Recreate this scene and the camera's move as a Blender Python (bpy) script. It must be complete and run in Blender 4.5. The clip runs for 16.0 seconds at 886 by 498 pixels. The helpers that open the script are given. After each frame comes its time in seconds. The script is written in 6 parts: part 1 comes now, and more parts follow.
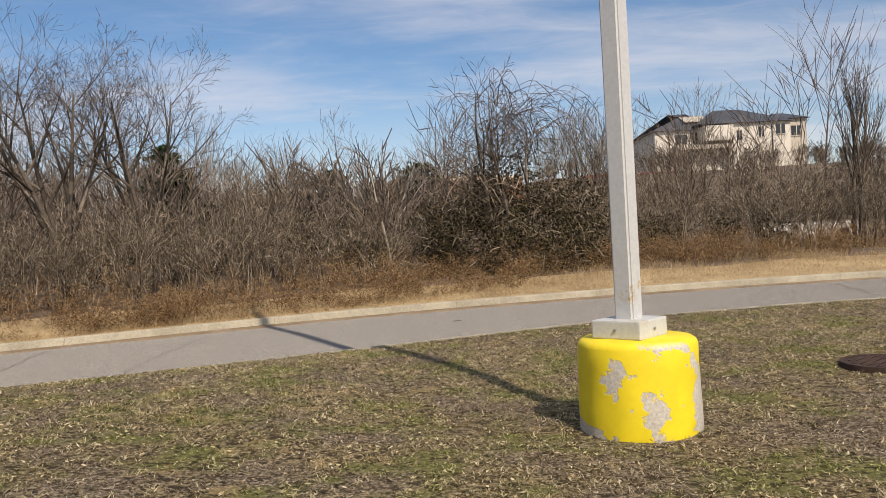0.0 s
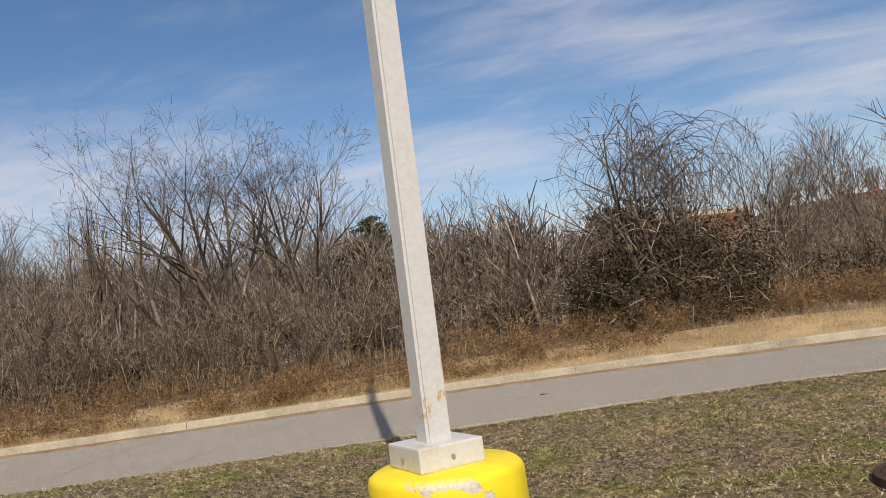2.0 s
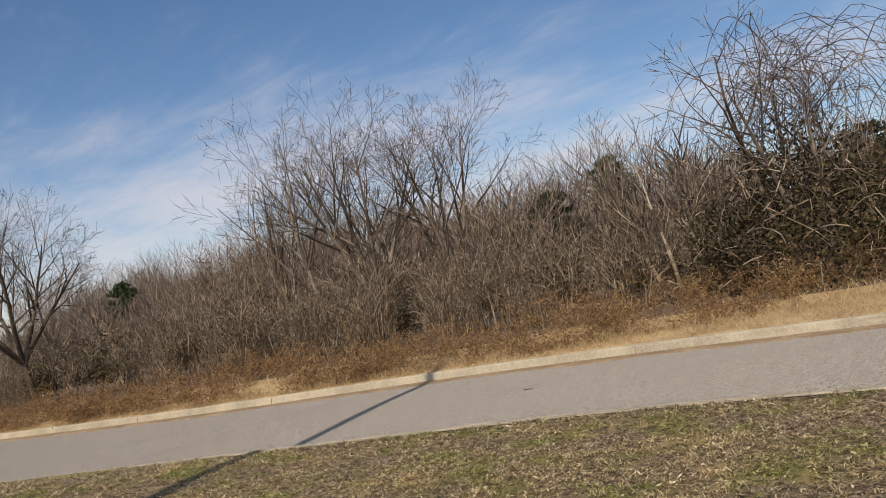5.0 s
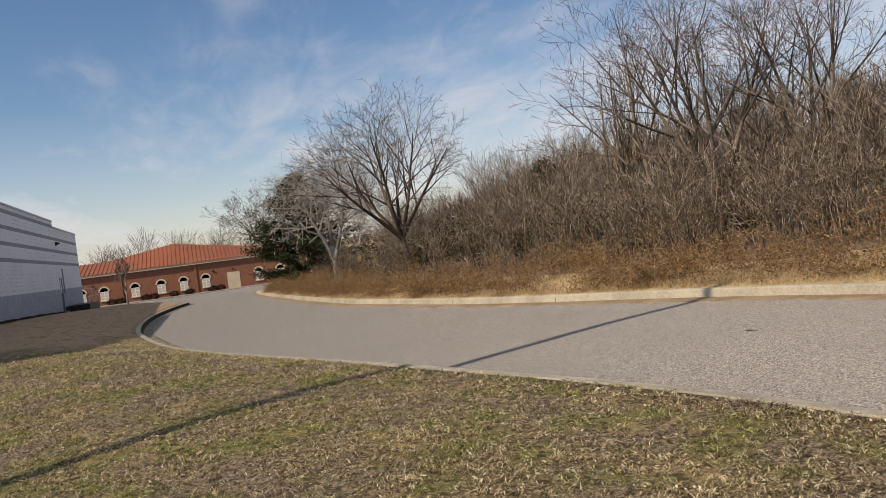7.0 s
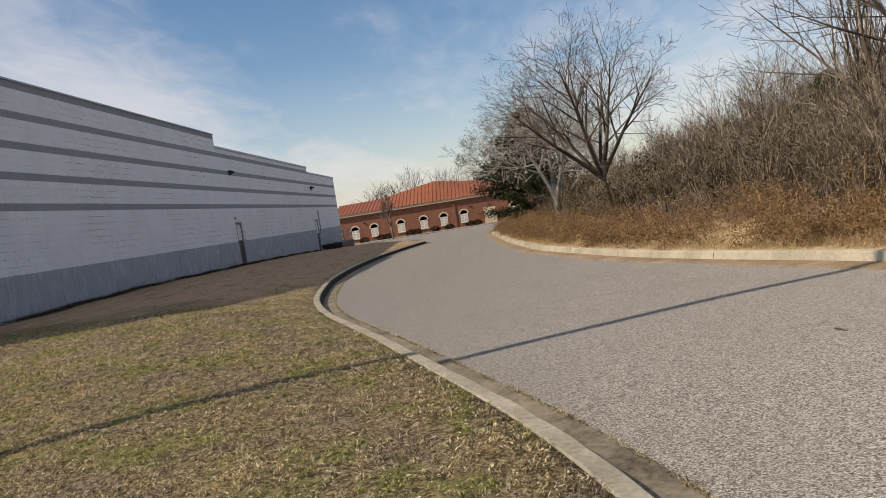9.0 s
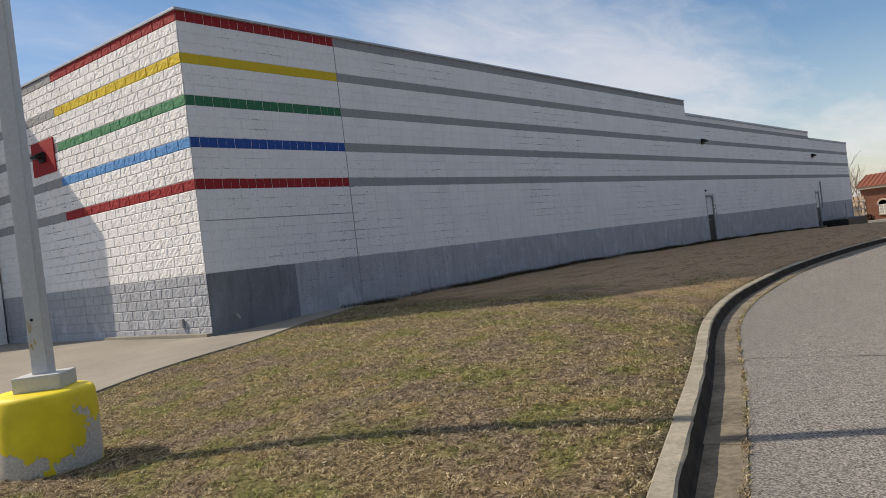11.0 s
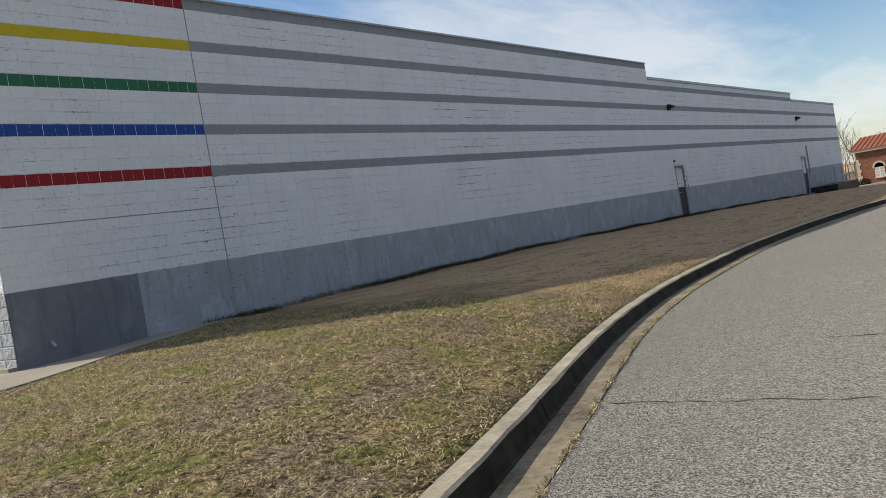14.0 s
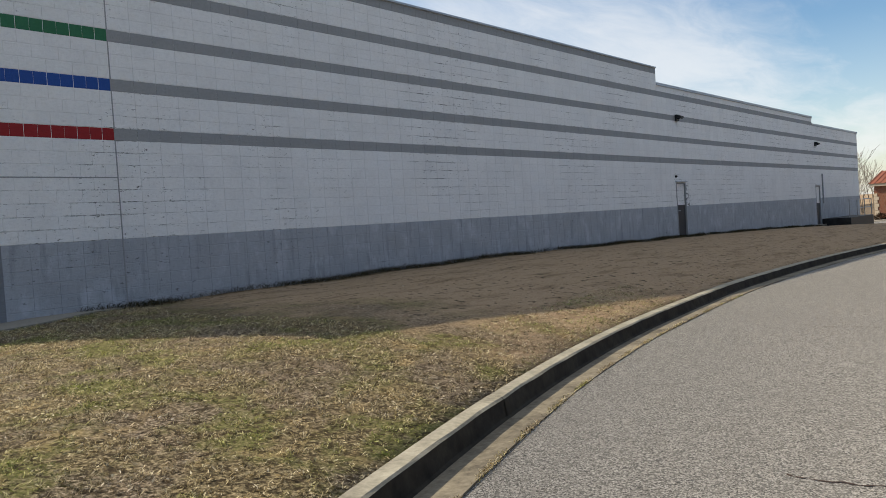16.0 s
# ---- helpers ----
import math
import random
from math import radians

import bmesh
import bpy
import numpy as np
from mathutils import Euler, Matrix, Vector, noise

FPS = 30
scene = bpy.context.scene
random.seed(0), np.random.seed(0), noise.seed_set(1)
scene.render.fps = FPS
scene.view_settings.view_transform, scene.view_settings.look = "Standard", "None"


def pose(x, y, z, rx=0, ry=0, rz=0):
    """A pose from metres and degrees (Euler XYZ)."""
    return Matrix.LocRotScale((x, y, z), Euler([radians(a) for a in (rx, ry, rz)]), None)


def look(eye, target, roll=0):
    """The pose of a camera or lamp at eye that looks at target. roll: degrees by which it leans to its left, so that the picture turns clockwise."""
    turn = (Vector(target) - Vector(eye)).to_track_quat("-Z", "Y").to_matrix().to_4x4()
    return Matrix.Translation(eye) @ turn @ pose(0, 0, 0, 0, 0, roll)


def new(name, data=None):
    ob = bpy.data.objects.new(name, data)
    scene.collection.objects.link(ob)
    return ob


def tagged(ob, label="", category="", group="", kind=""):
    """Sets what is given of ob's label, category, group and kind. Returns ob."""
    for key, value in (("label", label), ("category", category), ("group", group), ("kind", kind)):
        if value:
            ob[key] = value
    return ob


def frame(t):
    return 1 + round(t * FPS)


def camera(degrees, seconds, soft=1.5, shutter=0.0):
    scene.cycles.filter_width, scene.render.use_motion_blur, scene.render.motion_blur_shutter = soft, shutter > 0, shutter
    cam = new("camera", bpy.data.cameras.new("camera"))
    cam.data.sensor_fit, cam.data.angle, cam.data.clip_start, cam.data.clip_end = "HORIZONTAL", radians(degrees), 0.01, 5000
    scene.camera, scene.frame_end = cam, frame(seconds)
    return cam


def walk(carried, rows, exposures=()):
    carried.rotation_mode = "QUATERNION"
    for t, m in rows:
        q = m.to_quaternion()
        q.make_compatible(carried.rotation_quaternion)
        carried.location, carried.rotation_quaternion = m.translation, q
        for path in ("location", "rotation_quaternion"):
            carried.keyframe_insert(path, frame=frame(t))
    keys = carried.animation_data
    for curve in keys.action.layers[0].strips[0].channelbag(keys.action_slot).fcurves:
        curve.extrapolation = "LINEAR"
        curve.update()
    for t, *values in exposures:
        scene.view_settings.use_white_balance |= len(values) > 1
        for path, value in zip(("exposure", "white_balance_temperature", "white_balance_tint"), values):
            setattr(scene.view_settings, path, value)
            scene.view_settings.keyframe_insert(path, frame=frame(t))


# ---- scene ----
cam = camera(58.9, 16.0, soft=0.75)
EXPOSURES = [(0, 0.5, 7000, 17), (3.5, 0.4, 7100, 18), (6, 0.42, 7250, 18), (8.5, 0.5, 7300, 17), (10, 0.56, 7200, 15), (12.5, 0.6, 6900, 13), (14, 0.72, 6950, 10), (15.5, 0.82, 7050, 9), (16, 0.82, 7050, 10)]
PATH = [
    (0, (0.359, 0.029, 1.855), (0.415, 2.028, 1.836), -3.1),
    (0.5, (0.965, 0.381, 1.884), (0.877, 2.373, 2.036), -4.5),
    (1, (1.763, 0.709, 1.875), (1.583, 2.691, 2.069), -5.9),
    (1.5, (2.523, 1.151, 1.899), (2.286, 3.127, 2.099), -6.2),
    (2, (3.297, 1.549, 1.91), (2.742, 3.464, 2.072), -7.4),
    (2.5, (4.045, 2.001, 1.94), (3.241, 3.821, 2.141), -8.5),
    (3, (4.895, 2.424, 1.951), (4.049, 4.226, 2.147), -9.5),
    (3.5, (5.611, 3.003, 1.943), (4.791, 4.822, 2.085), -11.2),
    (3.7, (5.894, 3.224, 1.888), (5.081, 5.046, 2.027), -11.2),
    (5.8, (8.251, 6.54, 1.896), (6.581, 7.633, 2.025), -7.2),
    (6, (8.361, 6.846, 1.939), (6.627, 7.836, 2.062), -6.5),
    (6.5, (8.532, 7.666, 1.916), (6.743, 8.559, 1.914), -7.0),
    (7, (8.487, 8.492, 1.906), (6.581, 9.098, 1.875), -7.4),
    (7.5, (8.368, 9.26, 1.945), (6.427, 9.738, 1.902), -7.5),
    (8, (8.225, 10.056, 1.954), (6.253, 10.387, 1.932), -8.1),
    (8.5, (7.976, 10.802, 1.949), (5.981, 10.945, 1.919), -8.2),
    (9, (7.645, 11.56, 1.928), (5.65, 11.463, 1.821), -9.0),
    (9.5, (7.099, 12.172, 1.956), (5.136, 11.817, 1.823), -7.9),
    (10, (6.449, 12.739, 1.937), (4.592, 12.009, 1.805), -8.4),
    (10.2, (6.134, 12.905, 1.967), (4.375, 11.967, 1.814), -8.5),
    (12.3, (3.283, 13.042, 1.685), (1.825, 11.674, 1.746), -6.4),
    (12.5, (3.048, 13.051, 1.667), (1.551, 11.727, 1.744), -4.9),
    (13, (2.444, 13.005, 1.676), (0.858, 11.788, 1.735), -5.4),
    (13.5, (1.774, 12.928, 1.673), (0.238, 11.648, 1.664), -7.3),
    (14, (1.193, 12.843, 1.678), (-0.348, 11.569, 1.638), -10.0),
    (14.5, (0.528, 12.757, 1.694), (-0.974, 11.437, 1.656), -10.8),
    (15, (-0.086, 12.619, 1.721), (-1.544, 11.251, 1.687), -10.9),
    (15.5, (-0.766, 12.550, 1.695), (-2.187, 11.144, 1.639), -11.4),
    (16, (-1.357, 12.435, 1.799), (-2.881, 11.142, 1.732), -4.0),
]
walk(cam, [(t, look(eye, target, roll)) for t, eye, target, roll in PATH], EXPOSURES)

# ---- light and sky ----
SUN_AZ = Vector((0.408, -0.913, 0.0))
SUN_EL = radians(42.3)
sun_data = bpy.data.lights.new("sun", "SUN")
sun_data.energy, sun_data.angle, sun_data.color = 3.0, radians(0.53), (1.0, 0.92, 0.79)
sun = new("sun", sun_data)
to_sun = (SUN_AZ * math.cos(SUN_EL) + Vector((0, 0, math.sin(SUN_EL)))).normalized()
sun.matrix_world = look(to_sun * 60, (0, 0, 0))
scene.view_settings.exposure = 0.0


def node(tree, kind, **values):
    n = tree.nodes.new(kind)
    for key, v in values.items():
        if key in n.inputs:
            n.inputs[key].default_value = v
        else:
            setattr(n, key, v)
    return n


def build_sky():
    world = bpy.data.worlds.new("sky")
    scene.world = world
    world.use_nodes = True
    t = world.node_tree
    bg = t.nodes["Background"]
    sky = node(t, "ShaderNodeTexSky", sky_type="NISHITA", sun_disc=False, sun_elevation=SUN_EL,
               sun_rotation=radians(156), altitude=200, air_density=1.0, dust_density=0.6, ozone_density=2.0)
    co = node(t, "ShaderNodeTexCoord")
    sep = node(t, "ShaderNodeSeparateXYZ")
    t.links.new(co.outputs["Generated"], sep.inputs[0])
    up = node(t, "ShaderNodeMath", operation="MAXIMUM")
    up.inputs[1].default_value = 0.0
    t.links.new(sep.outputs[2], up.inputs[0])
    lift = node(t, "ShaderNodeMath", operation="ADD")
    lift.inputs[1].default_value = 0.12
    t.links.new(up.outputs[0], lift.inputs[0])
    flat = node(t, "ShaderNodeVectorMath", operation="DIVIDE")
    both = node(t, "ShaderNodeCombineXYZ")
    for i in range(3):
        t.links.new(lift.outputs[0], both.inputs[i])
    t.links.new(co.outputs["Generated"], flat.inputs[0])
    t.links.new(both.outputs[0], flat.inputs[1])
    # long thin streaks over broad banks
    m1 = node(t, "ShaderNodeMapping")
    m1.inputs["Scale"].default_value = (0.6, 1.0, 0.0)
    m1.inputs["Rotation"].default_value = (0, 0, radians(-14))
    m1.inputs["Location"].default_value = (2.35, 0.4, 0)
    t.links.new(flat.outputs[0], m1.inputs[0])
    n1 = node(t, "ShaderNodeTexNoise", Scale=0.8, Detail=9.0, Roughness=0.5, Distortion=0.3)
    t.links.new(m1.outputs[0], n1.inputs["Vector"])
    m2 = node(t, "ShaderNodeMapping")
    m2.inputs["Scale"].default_value = (1.0, 2.4, 0.0)
    m2.inputs["Rotation"].default_value = (0, 0, radians(24))
    t.links.new(flat.outputs[0], m2.inputs[0])
    n2 = node(t, "ShaderNodeTexNoise", Scale=2.6, Detail=8.0, Roughness=0.62, Distortion=0.5)
    t.links.new(m2.outputs[0], n2.inputs["Vector"])
    add = node(t, "ShaderNodeMath", operation="MULTIPLY_ADD")
    add.inputs[1].default_value = 0.30
    t.links.new(n2.outputs[0], add.inputs[0])
    t.links.new(n1.outputs[0], add.inputs[2])
    ramp = node(t, "ShaderNodeMapRange", interpolation_type="SMOOTHSTEP")
    ramp.inputs["From Min"].default_value, ramp.inputs["From Max"].default_value = 0.58, 0.96
    ramp.inputs["To Min"].default_value, ramp.inputs["To Max"].default_value = 0.0, 0.7
    west = node(t, "ShaderNodeMath", operation="MULTIPLY_ADD")
    west.inputs[1].default_value = -0.05
    t.links.new(sep.outputs[0], west.inputs[0])
    t.links.new(add.outputs[0], west.inputs[2])
    # unseen thin cloud added overhead, to brighten the shaded wall and ground
    over = node(t, "ShaderNodeMapRange", interpolation_type="SMOOTHSTEP")
    over.inputs["From Min"].default_value, over.inputs["From Max"].default_value = 0.5, 0.95
    over.inputs["To Min"].default_value, over.inputs["To Max"].default_value = 0.0, 0.62
    t.links.new(up.outputs[0], over.inputs[0])
    full = node(t, "ShaderNodeMath", operation="ADD")
    clear = node(t, "ShaderNodeMapRange")
    clear.inputs["From Min"].default_value, clear.inputs["From Max"].default_value = 0.24, 0.42
    clear.inputs["To Min"].default_value, clear.inputs["To Max"].default_value = 0.09, -0.10
    t.links.new(up.outputs[0], clear.inputs[0])
    part_sum = node(t, "ShaderNodeMath", operation="ADD")
    t.links.new(west.outputs[0], part_sum.inputs[0])
    t.links.new(clear.outputs[0], part_sum.inputs[1])
    # a thick bank in the north-west, a clear rift above the west
    total = part_sum.outputs[0]
    for way, lo, share in (((-0.86, 0.48, 0.20), 0.93, 0.08), ((-0.95, 0.02, 0.36), 0.90, -0.12), ((-0.55, 0.76, 0.36), 0.90, -0.08)):
        dot = node(t, "ShaderNodeVectorMath", operation="DOT_PRODUCT")
        dot.inputs[1].default_value = Vector(way).normalized()
        t.links.new(co.outputs["Generated"], dot.inputs[0])
        near = node(t, "ShaderNodeMapRange", interpolation_type="SMOOTHSTEP")
        near.inputs["From Min"].default_value, near.inputs["From Max"].default_value = lo, 1.0
        near.inputs["To Min"].default_value, near.inputs["To Max"].default_value = 0.0, share
        t.links.new(dot.outputs["Value"], near.inputs[0])
        both_sum = node(t, "ShaderNodeMath", operation="ADD")
        t.links.new(total, both_sum.inputs[0])
        t.links.new(near.outputs[0], both_sum.inputs[1])
        total = both_sum.outputs[0]
    t.links.new(total, full.inputs[0])
    t.links.new(over.outputs[0], full.inputs[1])
    t.links.new(full.outputs[0], ramp.inputs[0])
    # thin haze low over the horizon
    haze = node(t, "ShaderNodeMapRange")
    haze.inputs["From Min"].default_value, haze.inputs["From Max"].default_value = 0.0, 0.2
    haze.inputs["To Min"].default_value, haze.inputs["To Max"].default_value = 0.36, 0.0
    t.links.new(up.outputs[0], haze.inputs[0])
    cover = node(t, "ShaderNodeMath", operation="MAXIMUM")
    t.links.new(ramp.outputs[0], cover.inputs[0])
    t.links.new(haze.outputs[0], cover.inputs[1])
    mix = node(t, "ShaderNodeMix", data_type="RGBA")
    mix.inputs["B"].default_value = (2.75, 2.9, 3.15, 1)
    t.links.new(cover.outputs[0], mix.inputs["Factor"])
    deep = node(t, "ShaderNodeHueSaturation", Saturation=1.22, Value=0.44)
    t.links.new(sky.outputs[0], deep.inputs["Color"])
    t.links.new(deep.outputs[0], mix.inputs["A"])
    t.links.new(mix.outputs["Result"], bg.inputs["Color"])
    bg.inputs["Strength"].default_value = 0.185


build_sky()


# ---- materials ----
def material(name, rough=0.85, metal=0.0, spec=0.3):
    m = bpy.data.materials.new(name)
    m.use_nodes = True
    b = m.node_tree.nodes["Principled BSDF"]
    b.inputs["Roughness"].default_value, b.inputs["Metallic"].default_value = rough, metal
    b.inputs["Specular IOR Level"].default_value = spec
    return m, m.node_tree, b


def rgba(c):
    return (c[0], c[1], c[2], 1.0)


def noise_at(t, coord, scale, detail=4.0, rough=0.6, stretch=None, kind="ShaderNodeTexNoise"):
    n = t.nodes.new(kind)
    n.inputs["Scale"].default_value = scale
    if "Detail" in n.inputs:
        n.inputs["Detail"].default_value = detail
        n.inputs["Roughness"].default_value = rough
    if stretch:
        mp = t.nodes.new("ShaderNodeMapping")
        mp.inputs["Scale"].default_value = stretch
        t.links.new(coord, mp.inputs[0])
        coord = mp.outputs[0]
    t.links.new(coord, n.inputs["Vector"])
    return n


def world_coord(t):
    return t.nodes.new("ShaderNodeNewGeometry").outputs["Position"]


def object_coord(t):
    return t.nodes.new("ShaderNodeTexCoord").outputs["Object"]


def ramp_of(t, src, stops):
    r = t.nodes.new("ShaderNodeValToRGB")
    el = r.color_ramp.elements
    el[0].position, el[0].color = stops[0][0], rgba(stops[0][1])
    el[1].position, el[1].color = stops[-1][0], rgba(stops[-1][1])
    for p, c in stops[1:-1]:
        e = el.new(p)
        e.color = rgba(c)
    t.links.new(src, r.inputs[0])
    return r.outputs[0]


def mixed(t, fac, a, b, mode="MIX"):
    m = t.nodes.new("ShaderNodeMix")
    m.data_type, m.blend_type = "RGBA", mode
    for key, v in (("A", a), ("B", b)):
        if isinstance(v, tuple):
            m.inputs[key].default_value = rgba(v)
        else:
            t.links.new(v, m.inputs[key])
    if isinstance(fac, float):
        m.inputs["Factor"].default_value = fac
    else:
        t.links.new(fac, m.inputs["Factor"])
    return m.outputs["Result"]


def step_of(t, src, lo, hi, a=0.0, b=1.0):
    r = t.nodes.new("ShaderNodeMapRange")
    for key, v in (("From Min", lo), ("From Max", hi), ("To Min", a), ("To Max", b)):
        r.inputs[key].default_value = v
    t.links.new(src, r.inputs[0])
    return r.outputs[0]


def times(t, a, b):
    m = t.nodes.new("ShaderNodeMath")
    m.operation = "MULTIPLY"
    t.links.new(a, m.inputs[0])
    if isinstance(b, float):
        m.inputs[1].default_value = b
    else:
        t.links.new(b, m.inputs[1])
    return m.outputs[0]


def bump_to(t, b, height, strength=0.4, dist=0.01):
    n = t.nodes.new("ShaderNodeBump")
    n.inputs["Strength"].default_value, n.inputs["Distance"].default_value = strength, dist
    t.links.new(height, n.inputs["Height"])
    t.links.new(n.outputs[0], b.inputs["Normal"])


def mottled(name, dark, light, big=0.7, small=30.0, rough=0.85, bump=0.3, dist=0.006, metal=0.0, spec=0.3, local=False):
    """A surface that varies broadly and finely between two colours."""
    m, t, b = material(name, rough, metal, spec)
    co = object_coord(t) if local else world_coord(t)
    n1, n2 = noise_at(t, co, big, 5), noise_at(t, co, small, 5, 0.65)
    mixv = t.nodes.new("ShaderNodeMath")
    mixv.operation = "MULTIPLY_ADD"
    mixv.inputs[1].default_value = 0.55
    t.links.new(n1.outputs[0], mixv.inputs[0])
    t.links.new(times(t, n2.outputs[0], 0.45), mixv.inputs[2])
    t.links.new(ramp_of(t, mixv.outputs[0], [(0.33, dark), (0.67, light)]), b.inputs["Base Color"])
    bump_to(t, b, n2.outputs[0], bump, dist)
    return m


def painted_block(name, colour, dirt=0.5, chips=True, joint=False, beds=True):
    """Painted concrete block: rough-grained, with faint blotches, and flakes that follow the courses."""
    m, t, b = material(name, 0.7, 0, 0.25)
    co = world_coord(t)
    grain, rough = noise_at(t, co, 60.0, 5, 0.7), noise_at(t, co, 13.0, 6, 0.7, (1.0, 1.0, 1.6))
    blot = noise_at(t, co, 1.1, 7, 0.65)
    dirty = tuple(c * 0.7 for c in colour)
    c1 = mixed(t, times(t, step_of(t, blot.outputs[0], 0.45, 0.72), dirt), colour, dirty)
    c1 = mixed(t, times(t, step_of(t, rough.outputs[0], 0.46, 0.66), 0.18), c1, tuple(c * 0.55 for c in colour))
    if dirt >= 0.5:
        # washed-out and damp clouds with runs down the face
        wash = noise_at(t, co, 2.2, 6, 0.65, (1.0, 1.0, 0.7))
        c1 = mixed(t, step_of(t, wash.outputs[0], 0.52, 0.68, 0.0, 0.55), c1, tuple(min(c * 1.45, 0.9) for c in colour))
        runs = noise_at(t, co, 3.0, 5, 0.6, (1.6, 1.6, 0.22))
        c1 = mixed(t, step_of(t, runs.outputs[0], 0.54, 0.68, 0.0, 0.6), c1, tuple(c * 0.55 for c in colour))
    where = noise_at(t, co, 0.33, 4, 0.6)
    if chips or joint:
        fl = noise_at(t, co, 7.0 if chips else 3.2, 8, 0.75, (1.0, 1.0, 2.6))
        lo = 0.6 if chips else 0.52
        mask = times(t, step_of(t, fl.outputs[0], lo, lo + 0.025), step_of(t, where.outputs[0], 0.44, 0.58, 0.12 if joint else 0.0, 1.0))
        c1 = mixed(t, mask, c1, (0.085, 0.08, 0.077))
    if chips and beds:
        # paint lost along the bed joints, in broken runs
        sep = t.nodes.new("ShaderNodeSeparateXYZ")
        t.links.new(co, sep.inputs[0])
        bed = t.nodes.new("ShaderNodeMath")
        bed.operation, bed.inputs[1].default_value = "MULTIPLY_ADD", -0.0047
        t.links.new(sep.outputs[0], bed.inputs[0])
        t.links.new(sep.outputs[2], bed.inputs[2])
        low = t.nodes.new("ShaderNodeMath")
        low.operation, low.inputs[1].default_value = "SUBTRACT", 1.919 + 0.0178
        t.links.new(bed.outputs[0], low.inputs[0])
        near = t.nodes.new("ShaderNodeMath")
        near.operation, near.inputs[1].default_value = "PINGPONG", 0.1016
        t.links.new(low.outputs[0], near.inputs[0])
        run, ragged = noise_at(t, co, 1.6, 4, 0.6, (1.0, 1.0, 6.0)), noise_at(t, co, 24.0, 4, 0.7)
        wide = t.nodes.new("ShaderNodeMath")
        wide.operation, wide.inputs[1].default_value = "MULTIPLY_ADD", 0.05
        t.links.new(ragged.outputs[0], wide.inputs[0])
        t.links.new(near.outputs[0], wide.inputs[2])
        line = times(t, step_of(t, wide.outputs[0], 0.030, 0.036, 1.0, 0.0), step_of(t, run.outputs[0], 0.48, 0.53))
        line = times(t, line, step_of(t, where.outputs[0], 0.47, 0.60, 0.05, 1.0))
        c1 = mixed(t, line, c1, tuple(c * 0.17 for c in colour))
    ob = t.nodes.new("ShaderNodeNewGeometry").outputs["Random Per Island"]
    c1 = mixed(t, times(t, ob, 0.12), c1, dirty)
    t.links.new(c1, b.inputs["Base Color"])
    hgt = t.nodes.new("ShaderNodeMath")
    hgt.operation = "MULTIPLY_ADD"
    hgt.inputs[1].default_value = 0.35
    t.links.new(grain.outputs[0], hgt.inputs[0])
    t.links.new(rough.outputs[0], hgt.inputs[2])
    bump_to(t, b, hgt.outputs[0], 0.85, 0.02)
    return m


def thin_leaf(t, b, colour, share):
    """Let light through a thin leaf or blade."""
    tr = t.nodes.new("ShaderNodeBsdfTranslucent")
    t.links.new(colour, tr.inputs["Color"])
    mx = t.nodes.new("ShaderNodeMixShader")
    mx.inputs[0].default_value = share
    t.links.new(b.outputs[0], mx.inputs[1])
    t.links.new(tr.outputs[0], mx.inputs[2])
    t.links.new(mx.outputs[0], t.nodes["Material Output"].inputs["Surface"])


def twig_material(name, stops, rough=0.9, share=0.0):
    """Bark or dry stalks: each stem takes its own tone."""
    m, t, b = material(name, rough, 0, 0.15)
    isl = t.nodes.new("ShaderNodeNewGeometry").outputs["Random Per Island"]
    c = ramp_of(t, isl, stops)
    n = noise_at(t, world_coord(t), 9.0, 4)
    c = mixed(t, step_of(t, n.outputs[0], 0.35, 0.7, 0.0, 0.4), c, tuple(v * 0.6 for v in stops[0][1]))
    t.links.new(c, b.inputs["Base Color"])
    if share:
        thin_leaf(t, b, c, share)
    return m


def turf_zones(t, co):
    """Where the turf is green, straw or bare thatch, the same for blades and soil."""
    green = step_of(t, noise_at(t, co, 1.25, 5, 0.65, (1.0, 1.3, 0.0)).outputs[0], 0.47, 0.57)
    thatch = step_of(t, noise_at(t, co, 0.85, 5, 0.62, (1.2, 1.0, 0.0)).outputs[0], 0.48, 0.58)
    gold = step_of(t, noise_at(t, co, 1.9, 4, 0.6, (1.0, 1.0, 0.0)).outputs[0], 0.58, 0.66)
    return green, thatch, gold


